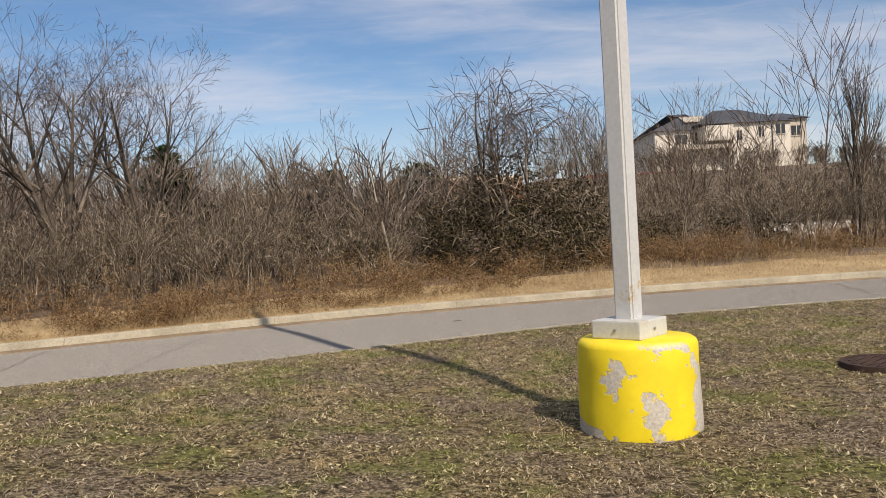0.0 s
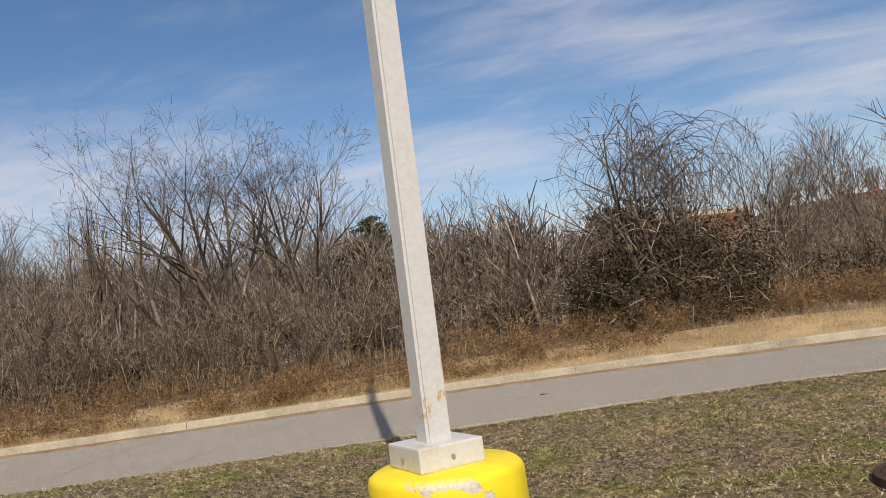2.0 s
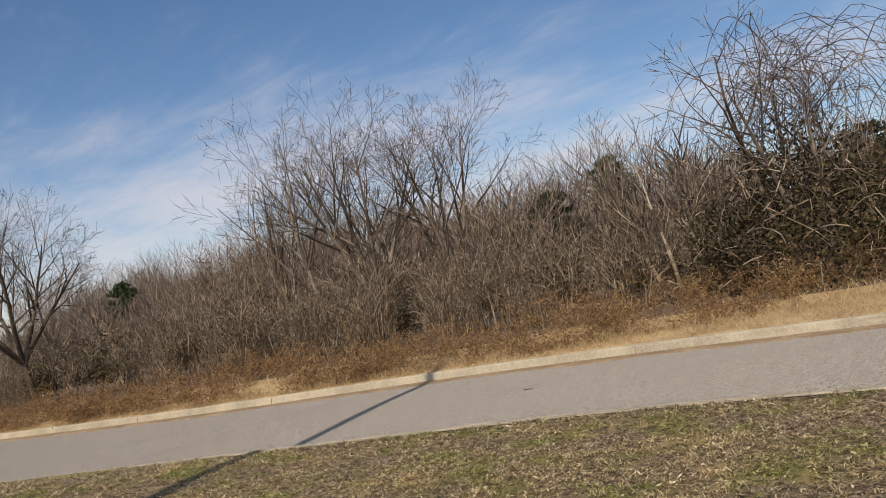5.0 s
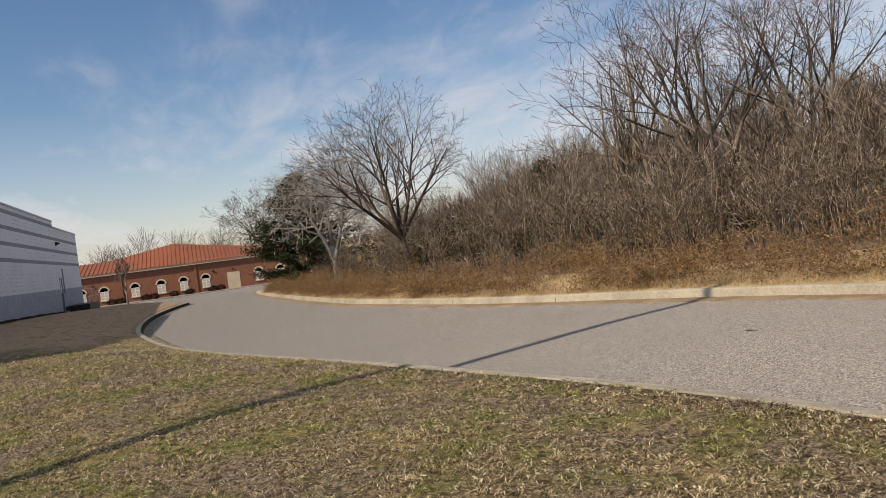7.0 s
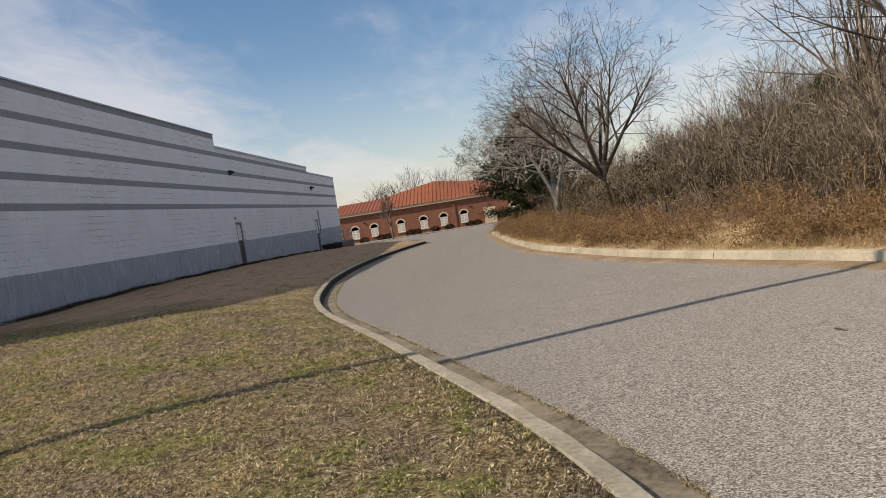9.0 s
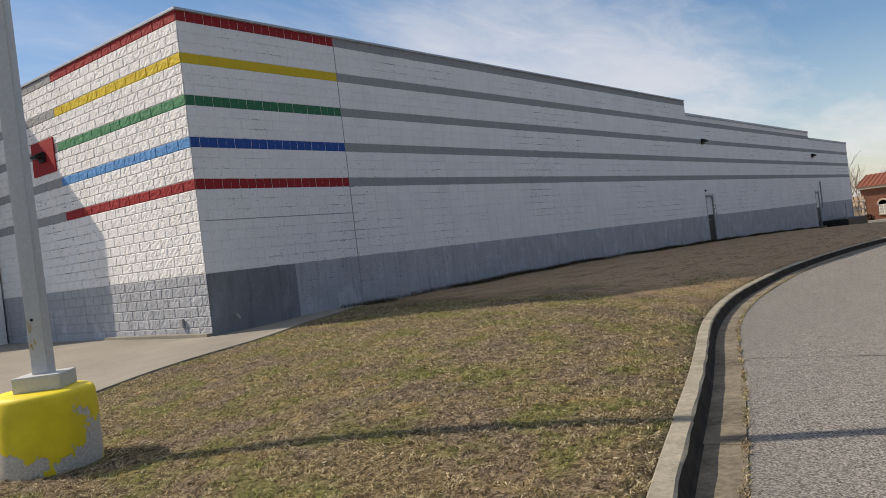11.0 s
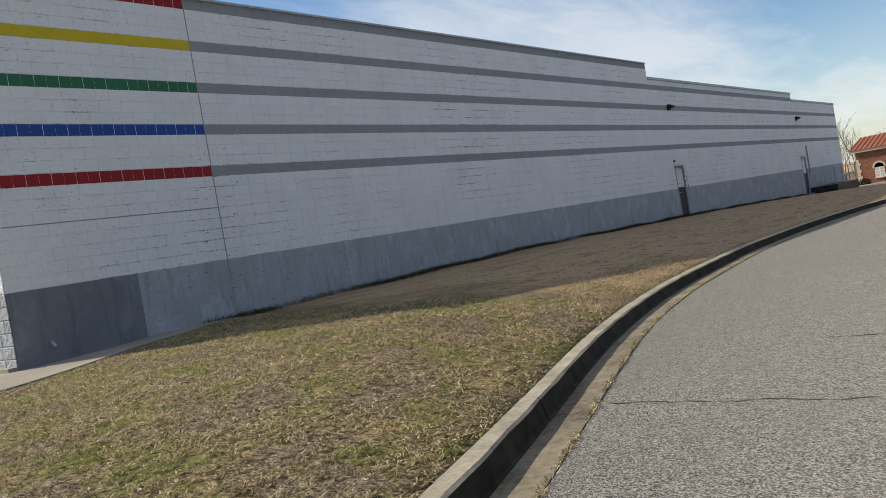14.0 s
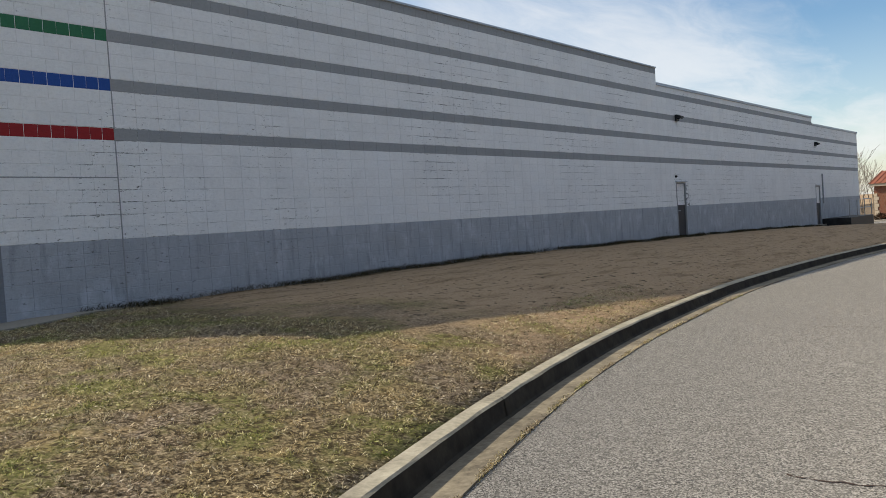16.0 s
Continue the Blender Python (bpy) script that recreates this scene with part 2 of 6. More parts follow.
def grass_blade_material():
    m, t, b = material("grass_blade", 0.8, 0, 0.2)
    isl = t.nodes.new("ShaderNodeNewGeometry").outputs["Random Per Island"]
    co = world_coord(t)
    green, thatch, gold = turf_zones(t, co)
    straw = ramp_of(t, isl, [(0.0, (0.17, 0.12, 0.055)), (0.35, (0.42, 0.33, 0.17)), (0.75, (0.66, 0.55, 0.33)), (1.0, (0.88, 0.80, 0.60))])
    live = ramp_of(t, isl, [(0.0, (0.07, 0.10, 0.018)), (0.5, (0.24, 0.29, 0.055)), (0.85, (0.44, 0.45, 0.14)), (1.0, (0.70, 0.63, 0.36))])
    dead = ramp_of(t, isl, [(0.0, (0.10, 0.072, 0.045)), (0.5, (0.27, 0.205, 0.14)), (0.85, (0.46, 0.375, 0.28)), (1.0, (0.74, 0.66, 0.54))])
    ripe = ramp_of(t, isl, [(0.0, (0.36, 0.23, 0.09)), (1.0, (0.90, 0.73, 0.42))])
    c = mixed(t, times(t, green, 0.85), straw, live)
    c = mixed(t, times(t, thatch, 0.8), c, dead)
    c = mixed(t, times(t, gold, 0.7), c, ripe)
    # specks and hollows: shade between tufts painted into the blades, with some dirt
    dark_speck = noise_at(t, co, 27.0, 3, 0.7, (1.0, 1.0, 0.0))
    c = mixed(t, step_of(t, dark_speck.outputs[0], 0.44, 0.48, 0.8, 0.0), c, (0.035, 0.026, 0.014))
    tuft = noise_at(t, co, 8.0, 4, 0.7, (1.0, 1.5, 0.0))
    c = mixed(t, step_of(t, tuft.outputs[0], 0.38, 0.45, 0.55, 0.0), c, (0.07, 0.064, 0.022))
    c = mixed(t, step_of(t, tuft.outputs[0], 0.52, 0.60, 0.0, 0.55), c, (0.80, 0.69, 0.44))
    t.links.new(c, b.inputs["Base Color"])
    thin_leaf(t, b, c, 0.35)
    return m


def lawn_material():
    m, t, b = material("lawn_soil", 0.95, 0, 0.1)
    co = world_coord(t)
    green, thatch, gold = turf_zones(t, co)
    fine, mid = noise_at(t, co, 38.0, 6, 0.75), noise_at(t, co, 13.0, 5, 0.7)
    # the ramp's dark end also paints the shade in gaps between blades
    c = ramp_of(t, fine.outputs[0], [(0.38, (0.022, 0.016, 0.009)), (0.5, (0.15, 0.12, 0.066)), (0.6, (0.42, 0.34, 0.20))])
    c = mixed(t, times(t, green, 0.55), c, (0.15, 0.17, 0.045))
    dead = ramp_of(t, fine.outputs[0], [(0.38, (0.026, 0.019, 0.013)), (0.5, (0.18, 0.14, 0.10)), (0.62, (0.45, 0.37, 0.28))])
    c = mixed(t, times(t, thatch, 0.85), c, dead)
    c = mixed(t, times(t, gold, 0.4), c, (0.42, 0.31, 0.15))
    # near-black blotches stand for shadow between the tufts
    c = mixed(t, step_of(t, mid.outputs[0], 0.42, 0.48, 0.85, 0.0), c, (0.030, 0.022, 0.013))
    far = noise_at(t, co, 0.07, 4)
    c = mixed(t, step_of(t, far.outputs[0], 0.4, 0.7, 0.0, 0.35), c, (0.17, 0.115, 0.06))
    # bare trodden soil by the long wall
    sep = t.nodes.new("ShaderNodeSeparateXYZ")
    t.links.new(co, sep.inputs[0])
    edge = noise_at(t, co, 0.45, 5, 0.6)
    wob = t.nodes.new("ShaderNodeMath")
    wob.operation = "MULTIPLY_ADD"
    wob.inputs[1].default_value = 7.0
    t.links.new(edge.outputs[0], wob.inputs[0])
    t.links.new(sep.outputs[0], wob.inputs[2])
    bare = ramp_of(t, fine.outputs[0], [(0.3, (0.25, 0.17, 0.10)), (0.7, (0.52, 0.38, 0.25))])
    streak = noise_at(t, co, 1.7, 6, 0.7, (0.45, 2.0, 1.0))
    bare = mixed(t, step_of(t, streak.outputs[0], 0.5, 0.7, 0.0, 0.75), bare, (0.15, 0.10, 0.055))
    # dark crumbs lying on the bare soil
    dark_speck = noise_at(t, co, 8.0, 3, 0.6)
    bare = mixed(t, step_of(t, dark_speck.outputs[0], 0.61, 0.63, 0.0, 0.85), bare, (0.04, 0.03, 0.018))
    c = mixed(t, step_of(t, wob.outputs[0], -5.6, -3.8, 0.9, 0.0), c, bare)
    t.links.new(c, b.inputs["Base Color"])
    h = t.nodes.new("ShaderNodeMath")
    h.operation = "MULTIPLY_ADD"
    h.inputs[1].default_value = 0.4
    t.links.new(fine.outputs[0], h.inputs[0])
    t.links.new(mid.outputs[0], h.inputs[2])
    bump_to(t, b, h.outputs[0], 0.8, 0.05)
    return m


def asphalt_material():
    """Worn chip-seal: pale stones in a darker binder, with rubbed and stained reaches."""
    m, t, b = material("asphalt", 0.88, 0, 0.25)
    b.inputs["Diffuse Roughness"].default_value = 1.0
    co = world_coord(t)
    chips = noise_at(t, co, 105.0, 0, 0, None, "ShaderNodeTexVoronoi")
    fine, broad = noise_at(t, co, 150.0, 3, 0.7), noise_at(t, co, 0.7, 7, 0.7, (0.6, 1.0, 1.0))
    bw = t.nodes.new("ShaderNodeRGBToBW")
    t.links.new(chips.outputs["Color"], bw.inputs[0])
    c = ramp_of(t, bw.outputs[0], [(0.15, (0.024, 0.023, 0.021)), (0.45, (0.172, 0.162, 0.142)), (0.8, (0.44, 0.415, 0.37))])
    grit = noise_at(t, co, 95.0, 3, 0.75)
    c = mixed(t, step_of(t, grit.outputs[0], 0.36, 0.5, 0.75, 0.0), c, (0.055, 0.052, 0.045))
    c = mixed(t, step_of(t, grit.outputs[0], 0.56, 0.66, 0.0, 0.55), c, (0.43, 0.405, 0.365))
    c = mixed(t, step_of(t, broad.outputs[0], 0.4, 0.7, 0.0, 0.4), c, (0.18, 0.167, 0.15))
    c = mixed(t, times(t, step_of(t, fine.outputs[0], 0.6, 0.75), 0.35), c, (0.5, 0.48, 0.45))
    t.links.new(c, b.inputs["Base Color"])
    bump_to(t, b, chips.outputs["Distance"], 0.5, 0.006)
    return m


def base_paint_material():
    """Yellow paint that has flaked off bare concrete in ragged patches."""
    m, t, b = material("flaking_yellow_paint", 0.55, 0, 0.4)
    co = object_coord(t)
    big = noise_at(t, co, 2.7, 7, 0.62)
    low = t.nodes.new("ShaderNodeSeparateXYZ")
    t.links.new(co, low.inputs[0])
    edge = step_of(t, low.outputs[2], 0.0, 0.72, 0.055, -0.05)
    s = t.nodes.new("ShaderNodeMath")
    s.operation = "ADD"
    t.links.new(big.outputs[0], s.inputs[0])
    t.links.new(edge, s.inputs[1])
    mask = step_of(t, s.outputs[0], 0.54, 0.55)
    mask = times(t, mask, step_of(t, low.outputs[2], 0.66, 0.70, 1.0, 0.0))
    grain, broad = noise_at(t, co, 45.0, 5, 0.7), noise_at(t, co, 3.5, 4)
    yellow = mixed(t, step_of(t, broad.outputs[0], 0.35, 0.7), (0.88, 0.70, 0.025), (0.72, 0.56, 0.02))
    bare = ramp_of(t, grain.outputs[0], [(0.35, (0.42, 0.39, 0.33)), (0.65, (0.66, 0.62, 0.53))])
    t.links.new(mixed(t, mask, yellow, bare), b.inputs["Base Color"])
    h = t.nodes.new("ShaderNodeMath")
    h.operation = "MULTIPLY_ADD"
    h.inputs[1].default_value = 0.25
    t.links.new(grain.outputs[0], h.inputs[0])
    t.links.new(step_of(t, s.outputs[0], 0.54, 0.55, 1.0, 0.0), h.inputs[2])
    bump_to(t, b, h.outputs[0], 0.6, 0.004)
    return m


def pole_paint_material():
    m, t, b = material("grey_pole_paint", 0.45, 0, 0.4)
    co = object_coord(t)
    grain, worn = noise_at(t, co, 30.0, 4), noise_at(t, co, 5.0, 7, 0.7, (1, 1, 0.45))
    sep = t.nodes.new("ShaderNodeSeparateXYZ")
    t.links.new(co, sep.inputs[0])
    band = times(t, step_of(t, sep.outputs[2], 0.78, 0.95), step_of(t, sep.outputs[2], 1.15, 1.42, 1.0, 0.0))
    rust = times(t, step_of(t, worn.outputs[0], 0.56, 0.6), band)
    c = mixed(t, step_of(t, grain.outputs[0], 0.35, 0.7), (0.50, 0.51, 0.495), (0.57, 0.58, 0.565))
    t.links.new(mixed(t, rust, c, (0.42, 0.29, 0.10)), b.inputs["Base Color"])
    bump_to(t, b, grain.outputs[0], 0.08, 0.002)
    return m


def brick_material():
    m, t, b = material("red_brick", 0.9, 0, 0.2)
    co = object_coord(t)
    br = t.nodes.new("ShaderNodeTexBrick")
    for key, v in (("Color1", rgba((0.23, 0.068, 0.030))), ("Color2", rgba((0.16, 0.047, 0.026))), ("Mortar", rgba((0.32, 0.25, 0.19)))):
        br.inputs[key].default_value = v
    br.inputs["Scale"].default_value = 1.0
    br.inputs["Brick Width"].default_value, br.inputs["Row Height"].default_value = 0.22, 0.075
    br.inputs["Mortar Size"].default_value = 0.008
    sep, com = t.nodes.new("ShaderNodeSeparateXYZ"), t.nodes.new("ShaderNodeCombineXYZ")
    t.links.new(co, sep.inputs[0])
    t.links.new(sep.outputs[1], com.inputs[0])
    t.links.new(sep.outputs[2], com.inputs[1])
    t.links.new(com.outputs[0], br.inputs["Vector"])
    n = noise_at(t, co, 0.8, 5)
    t.links.new(mixed(t, step_of(t, n.outputs[0], 0.4, 0.7, 0.0, 0.4), br.outputs["Color"], (0.26, 0.093, 0.04)), b.inputs["Base Color"])
    return m


M = {}
M["lawn"] = lawn_material()
M["blade"] = grass_blade_material()
M["asphalt"] = asphalt_material()
M["kerb"] = mottled("weathered_concrete", (0.22, 0.20, 0.145), (0.50, 0.455, 0.345), 1.3, 26.0, 0.9, 0.5)
M["kerb_near"] = mottled("grey_concrete", (0.17, 0.155, 0.115), (0.42, 0.385, 0.30), 2.4, 24.0, 0.9, 0.5)
M["gutter_far"] = mottled("silted_gutter", (0.13, 0.09, 0.05), (0.33, 0.25, 0.16), 1.6, 16.0, 0.95, 0.6)
# pan colour is darkened to lengthen the kerb's shadow over it
M["gutter_pan"] = mottled("gutter_pan", (0.05, 0.041, 0.03), (0.27, 0.235, 0.17), 1.9, 18.0, 0.92, 0.6)
# stained concrete, its colour taken nearly black for the shade on the kerb face
M["gutter"] = mottled("stained_shaded_kerb_face", (0.008, 0.0065, 0.005), (0.05, 0.042, 0.03), 2.6, 9.0, 0.95, 0.6)
M["pad"] = mottled("pavement_concrete", (0.20, 0.182, 0.152), (0.31, 0.287, 0.24), 0.8, 24.0, 0.88, 0.3)
M["white"] = painted_block("white_block_paint", (0.86, 0.855, 0.845), 0.3)
M["mortar"] = painted_block("painted_joint", (0.84, 0.835, 0.825), 0.4, False, True)
M["dado"] = painted_block("grey_dado_paint", (0.41, 0.43, 0.46), 0.5, beds=False)
M["dado_dark"] = painted_block("fresh_grey_paint", (0.215, 0.226, 0.245), 0.6, False)
M["stripe"] = painted_block("grey_stripe_paint", (0.33, 0.335, 0.34), 0.3, False)
M["red"] = painted_block("red_stripe_paint", (0.33, 0.022, 0.025), 0.3, False)
M["yellow"] = painted_block("yellow_stripe_paint", (0.68, 0.50, 0.03), 0.3, False)
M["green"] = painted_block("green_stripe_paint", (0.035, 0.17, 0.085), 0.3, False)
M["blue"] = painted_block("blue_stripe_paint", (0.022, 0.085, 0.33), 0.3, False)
# lighter copies of the green and blue, with the east wall's sunlight in the colour
M["sunlit_green"] = painted_block("sunlit_green_paint", (0.07, 0.25, 0.125), 0.3, False)
M["sunlit_blue"] = painted_block("sunlit_blue_paint", (0.10, 0.30, 0.62), 0.3, False)
M["coping"] = mottled("blue_grey_metal", (0.34, 0.37, 0.41), (0.46, 0.49, 0.53), 0.6, 12.0, 0.5, 0.05, 0.002, 0.3)
M["dark_metal"] = mottled("dark_metal", (0.015, 0.015, 0.016), (0.05, 0.05, 0.05), 2.0, 30.0, 0.5, 0.1, 0.002, 0.6)
M["iron"] = mottled("rusty_cast_iron", (0.035, 0.022, 0.018), (0.11, 0.07, 0.05), 3.0, 60.0, 0.8, 0.5, 0.004, 0.3)
M["galv"] = mottled("galvanised_steel", (0.30, 0.31, 0.32), (0.46, 0.47, 0.48), 2.0, 25.0, 0.45, 0.05, 0.002, 0.7)
M["door_dark"] = mottled("dark_door_paint", (0.035, 0.032, 0.034), (0.06, 0.055, 0.055), 1.2, 20.0, 0.6, 0.1)
M["base"] = base_paint_material()
M["pole"] = pole_paint_material()
M["brick"] = brick_material()
M["seam_roof"] = mottled("orange_red_metal_roof", (0.22, 0.062, 0.022), (0.30, 0.098, 0.038), 0.5, 8.0, 0.5, 0.05, 0.002)
M["cream"] = mottled("cream_stone", (0.48, 0.38, 0.27), (0.62, 0.52, 0.39), 1.0, 14.0, 0.85, 0.2)
M["white_trim"] = mottled("white_trim_paint", (0.68, 0.66, 0.62), (0.80, 0.78, 0.74), 1.0, 20.0, 0.6, 0.05)
M["slate"] = mottled("dark_grey_metal_roof", (0.045, 0.05, 0.06), (0.085, 0.09, 0.10), 0.4, 6.0, 0.5, 0.1)
M["render"] = mottled("off_white_render", (0.60, 0.56, 0.48), (0.76, 0.72, 0.63), 0.5, 10.0, 0.85, 0.2)
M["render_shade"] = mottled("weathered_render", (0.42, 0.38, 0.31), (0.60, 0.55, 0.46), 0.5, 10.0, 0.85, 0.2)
gm, gt, gb = material("window_glass", 0.08, 0, 0.6)
gb.inputs["Base Color"].default_value = (0.02, 0.025, 0.03, 1)
M["glass"] = gm
M["red_roof"] = mottled("bright_red_roof", (0.40, 0.03, 0.02), (0.50, 0.05, 0.035), 0.5, 8.0, 0.5, 0.05)
M["verge"] = mottled("straw_soil", (0.20, 0.14, 0.07), (0.56, 0.43, 0.24), 0.9, 22.0, 0.95, 0.8, 0.03)
M["litter"] = mottled("leaf_litter", (0.07, 0.05, 0.034), (0.20, 0.15, 0.105), 0.5, 14.0, 0.95, 0.8, 0.05)
M["straw"] = twig_material("dry_straw", [(0.0, (0.28, 0.18, 0.085)), (0.5, (0.55, 0.42, 0.23)), (1.0, (0.78, 0.65, 0.42))], 0.9, 0.3)
M["weed"] = twig_material("brown_bramble", [(0.0, (0.09, 0.05, 0.025)), (0.4, (0.24, 0.148, 0.074)), (0.8, (0.40, 0.262, 0.135)), (1.0, (0.56, 0.42, 0.23))], 0.9, 0.25)
M["twig"] = twig_material("grey_twig", [(0.0, (0.030, 0.023, 0.017)), (0.5, (0.15, 0.118, 0.083)), (0.82, (0.34, 0.278, 0.20)), (1.0, (0.55, 0.48, 0.37))])
M["dark_twig"] = twig_material("dark_twig", [(0.0, (0.045, 0.036, 0.028)), (0.6, (0.125, 0.099, 0.075)), (1.0, (0.27, 0.22, 0.168))])
M["pale_twig"] = twig_material("pale_bark", [(0.0, (0.22, 0.20, 0.175)), (0.5, (0.36, 0.33, 0.29)), (1.0, (0.52, 0.49, 0.44))])
M["wood_far"] = twig_material("far_wood", [(0.0, (0.08, 0.062, 0.05)), (0.5, (0.155, 0.122, 0.096)), (1.0, (0.26, 0.213, 0.17))])
M["cedar"] = twig_material("cedar_foliage", [(0.0, (0.014, 0.020, 0.010)), (0.6, (0.034, 0.046, 0.020)), (1.0, (0.075, 0.085, 0.036))])
M["pine"] = twig_material("pine_foliage", [(0.0, (0.014, 0.028, 0.012)), (0.6, (0.035, 0.062, 0.024)), (1.0, (0.07, 0.10, 0.04))])
M["vine_leaf"] = twig_material("vine_leaf", [(0.0, (0.022, 0.020, 0.010)), (0.6, (0.06, 0.052, 0.024)), (1.0, (0.15, 0.11, 0.055))])
M["hedge"] = twig_material("hedge_leaf", [(0.0, (0.02, 0.012, 0.008)), (1.0, (0.06, 0.035, 0.02))])


# ---- mesh helpers ----
def mesh_of(name, verts, faces, mats, index=None, smooth=False):
    """A mesh from arrays: faces is an (n, k) array, all of one size."""
    me = bpy.data.meshes.new(name)
    verts, faces = np.asarray(verts, np.float32), np.asarray(faces, np.int32)
    n, k = faces.shape
    me.vertices.add(len(verts))
    me.vertices.foreach_set("co", verts.ravel())
    me.loops.add(n * k)
    me.loops.foreach_set("vertex_index", faces.ravel())
    me.polygons.add(n)
    me.polygons.foreach_set("loop_start", np.arange(0, n * k, k, dtype=np.int32))
    for m in mats:
        me.materials.append(m)
    if index is not None:
        me.polygons.foreach_set("material_index", np.asarray(index, np.int32))
    me.polygons.foreach_set("use_smooth", np.full(n, bool(smooth)))
    me.update(calc_edges=True)
    return me


def put(name, me, parent=None, m=None, label="", category="", group="", kind=""):
    ob = new(name, me)
    if parent is not None:
        ob.parent = parent
    if m is not None:
        ob.matrix_basis = m
    return tagged(ob, label, category, group, kind)


def part(name, bm, mat, parent, label="", m=None):
    me = bpy.data.meshes.new(name)
    bm.to_mesh(me)
    bm.free()
    for x in (mat if isinstance(mat, (list, tuple)) else [mat]):
        me.materials.append(x)
    return put(name, me, parent, m, label)


def thing(name, label, category, m=None, group="", kind=""):
    e = new(name)
    if m is not None:
        e.matrix_basis = m
    return tagged(e, label, category, group, kind)


def box(bm, lo, hi, bevel=0.0, mat=0):
    lo, hi = Vector(lo), Vector(hi)
    r = bmesh.ops.create_cube(bm, size=1.0, matrix=Matrix.Translation((lo + hi) / 2) @ Matrix.Diagonal((*(hi - lo), 1)))
    faces = set()
    for v in r["verts"]:
        faces.update(v.link_faces)
    for f in faces:
        f.material_index = mat
    if bevel:
        edges = set()
        for v in r["verts"]:
            edges.update(v.link_edges)
        bmesh.ops.bevel(bm, geom=list(edges), offset=bevel, segments=2, affect="EDGES", profile=0.6)
    return r["verts"]


def boxed(lo, hi, bevel=0.0):
    bm = bmesh.new()
    box(bm, lo, hi, bevel)
    return bm


def rod(bm, a, b, r, seg=8):
    a, b = Vector(a), Vector(b)
    q = (b - a).to_track_quat("Z", "Y").to_matrix().to_4x4()
    bmesh.ops.create_cone(bm, cap_ends=True, segments=seg, radius1=r, radius2=r, depth=(b - a).length,
                          matrix=Matrix.Translation((a + b) / 2) @ q)


# ---- the lie of the land ----
def curve(points):
    xs, ys = [p[0] for p in points], [p[1] for p in points]
    fine = np.arange(xs[0], xs[-1] + 0.01, 0.25)
    v = np.interp(fine, xs, ys)
    pad = np.pad(v, 12, mode="edge")
    v = np.convolve(pad, np.hanning(25) / np.hanning(25).sum(), mode="valid")
    return lambda x: np.interp(x, fine, v)


near_y = curve([(-130, -40), (-75, -15), (-62, 1), (-46, 7.9), (-38, 6.95), (-32, 6.42), (-27, 6.24), (-22, 6.28), (-17, 6.56), (-13.3, 7.05), (-11, 7.38),
                (-8.4, 7.92), (-5.8, 8.68), (-4.1, 9.3), (-2.3, 9.97), (-0.4, 10.58), (1.3, 11.12), (3, 11.76), (4.8, 12.12), (7, 12.4), (10, 12.2), (14, 11.4), (24, 8), (60, -6)])
far_y = curve([(-130, 60), (-75, 36), (-60, 18), (-52, 12.6), (-42, 12.35), (-36, 12.45), (-25, 12.85), (-17.4, 13.4), (-10.2, 14.75), (-6.4, 15.8), (-2.9, 16.9),
               (1.1, 17.6), (5.15, 18.1), (9.1, 18.4), (12, 18.5), (16, 18.0), (26, 15), (60, 2)])
road_z = curve([(-130, -1.5), (-98, -1.42), (-60, -0.62), (-42, -0.28), (-20, 0.0), (-8, 0.17), (0, 0.33), (6, 0.41), (60, 0.6)])
lawn_top = curve([(-130, -1.4), (-98, -1.3), (-62, -0.55), (-49, 0.12), (-40, 0.4), (-30, 0.62), (-25, 0.68), (-18.7, 0.80), (-12.5, 0.78), (-7, 0.77), (-4, 0.71), (-1.5, 0.66), (0, 0.5), (2, 0.33), (4.5, 0.46), (7, 0.46), (60, 0.6)])
KERB = 0.165


def smooth(v):
    v = np.clip(v, 0, 1)
    return v * v * (3 - 2 * v)


def ripple(x, y, s):
    return np.sin(x * s + 1.3 * np.sin(y * s * 0.7)) * np.cos(y * s * 0.9 + 0.8 * np.sin(x * s * 0.6))


def south_z(x, y):
    """The lawn: a bank that climbs quickly from the kerb, then lies nearly flat."""
    yn = near_y(x)
    d = yn - y
    reach = np.clip(yn * 0.85, 2.0, np.interp(x, [-30, -10, -6, -1, 1.5], [4.5, 4.0, 3.0, 3.2, 4.5]))
    f = 1 - (1 - np.clip(d / reach, 0, 1)) ** 2
    crest = 0.03 * np.exp(-((d - 2.2) / 1.0) ** 2) * smooth((x + 2) / 2) * smooth((5 - x) / 2)
    return (road_z(x) + KERB - 0.015) * (1 - f) + lawn_top(x) * f + crest + 0.018 * ripple(x, y, 1.7) * f


def north_z(x, y):
    d = y - far_y(x)
    z = road_z(x) + KERB - 0.02 + 0.35 * smooth(d / 3.5) + 0.06 * ripple(x, y, 0.9) * smooth(d / 3)
    z = z + 8.0 * smooth((y - 34) / 66) * smooth((x + 12) / 30)
    z = z + 6.0 * smooth((y - 34) / 46) * smooth((-x - 26) / 44)
    z = z + 3.2 * smooth((y - 45) / 55) * smooth((4 - x) / 25)
    return z


def ground_z(x, y):
    x, y = np.asarray(x, float), np.asarray(y, float)
    return np.where(y > (near_y(x) + far_y(x)) / 2, north_z(x, y), south_z(x, y))


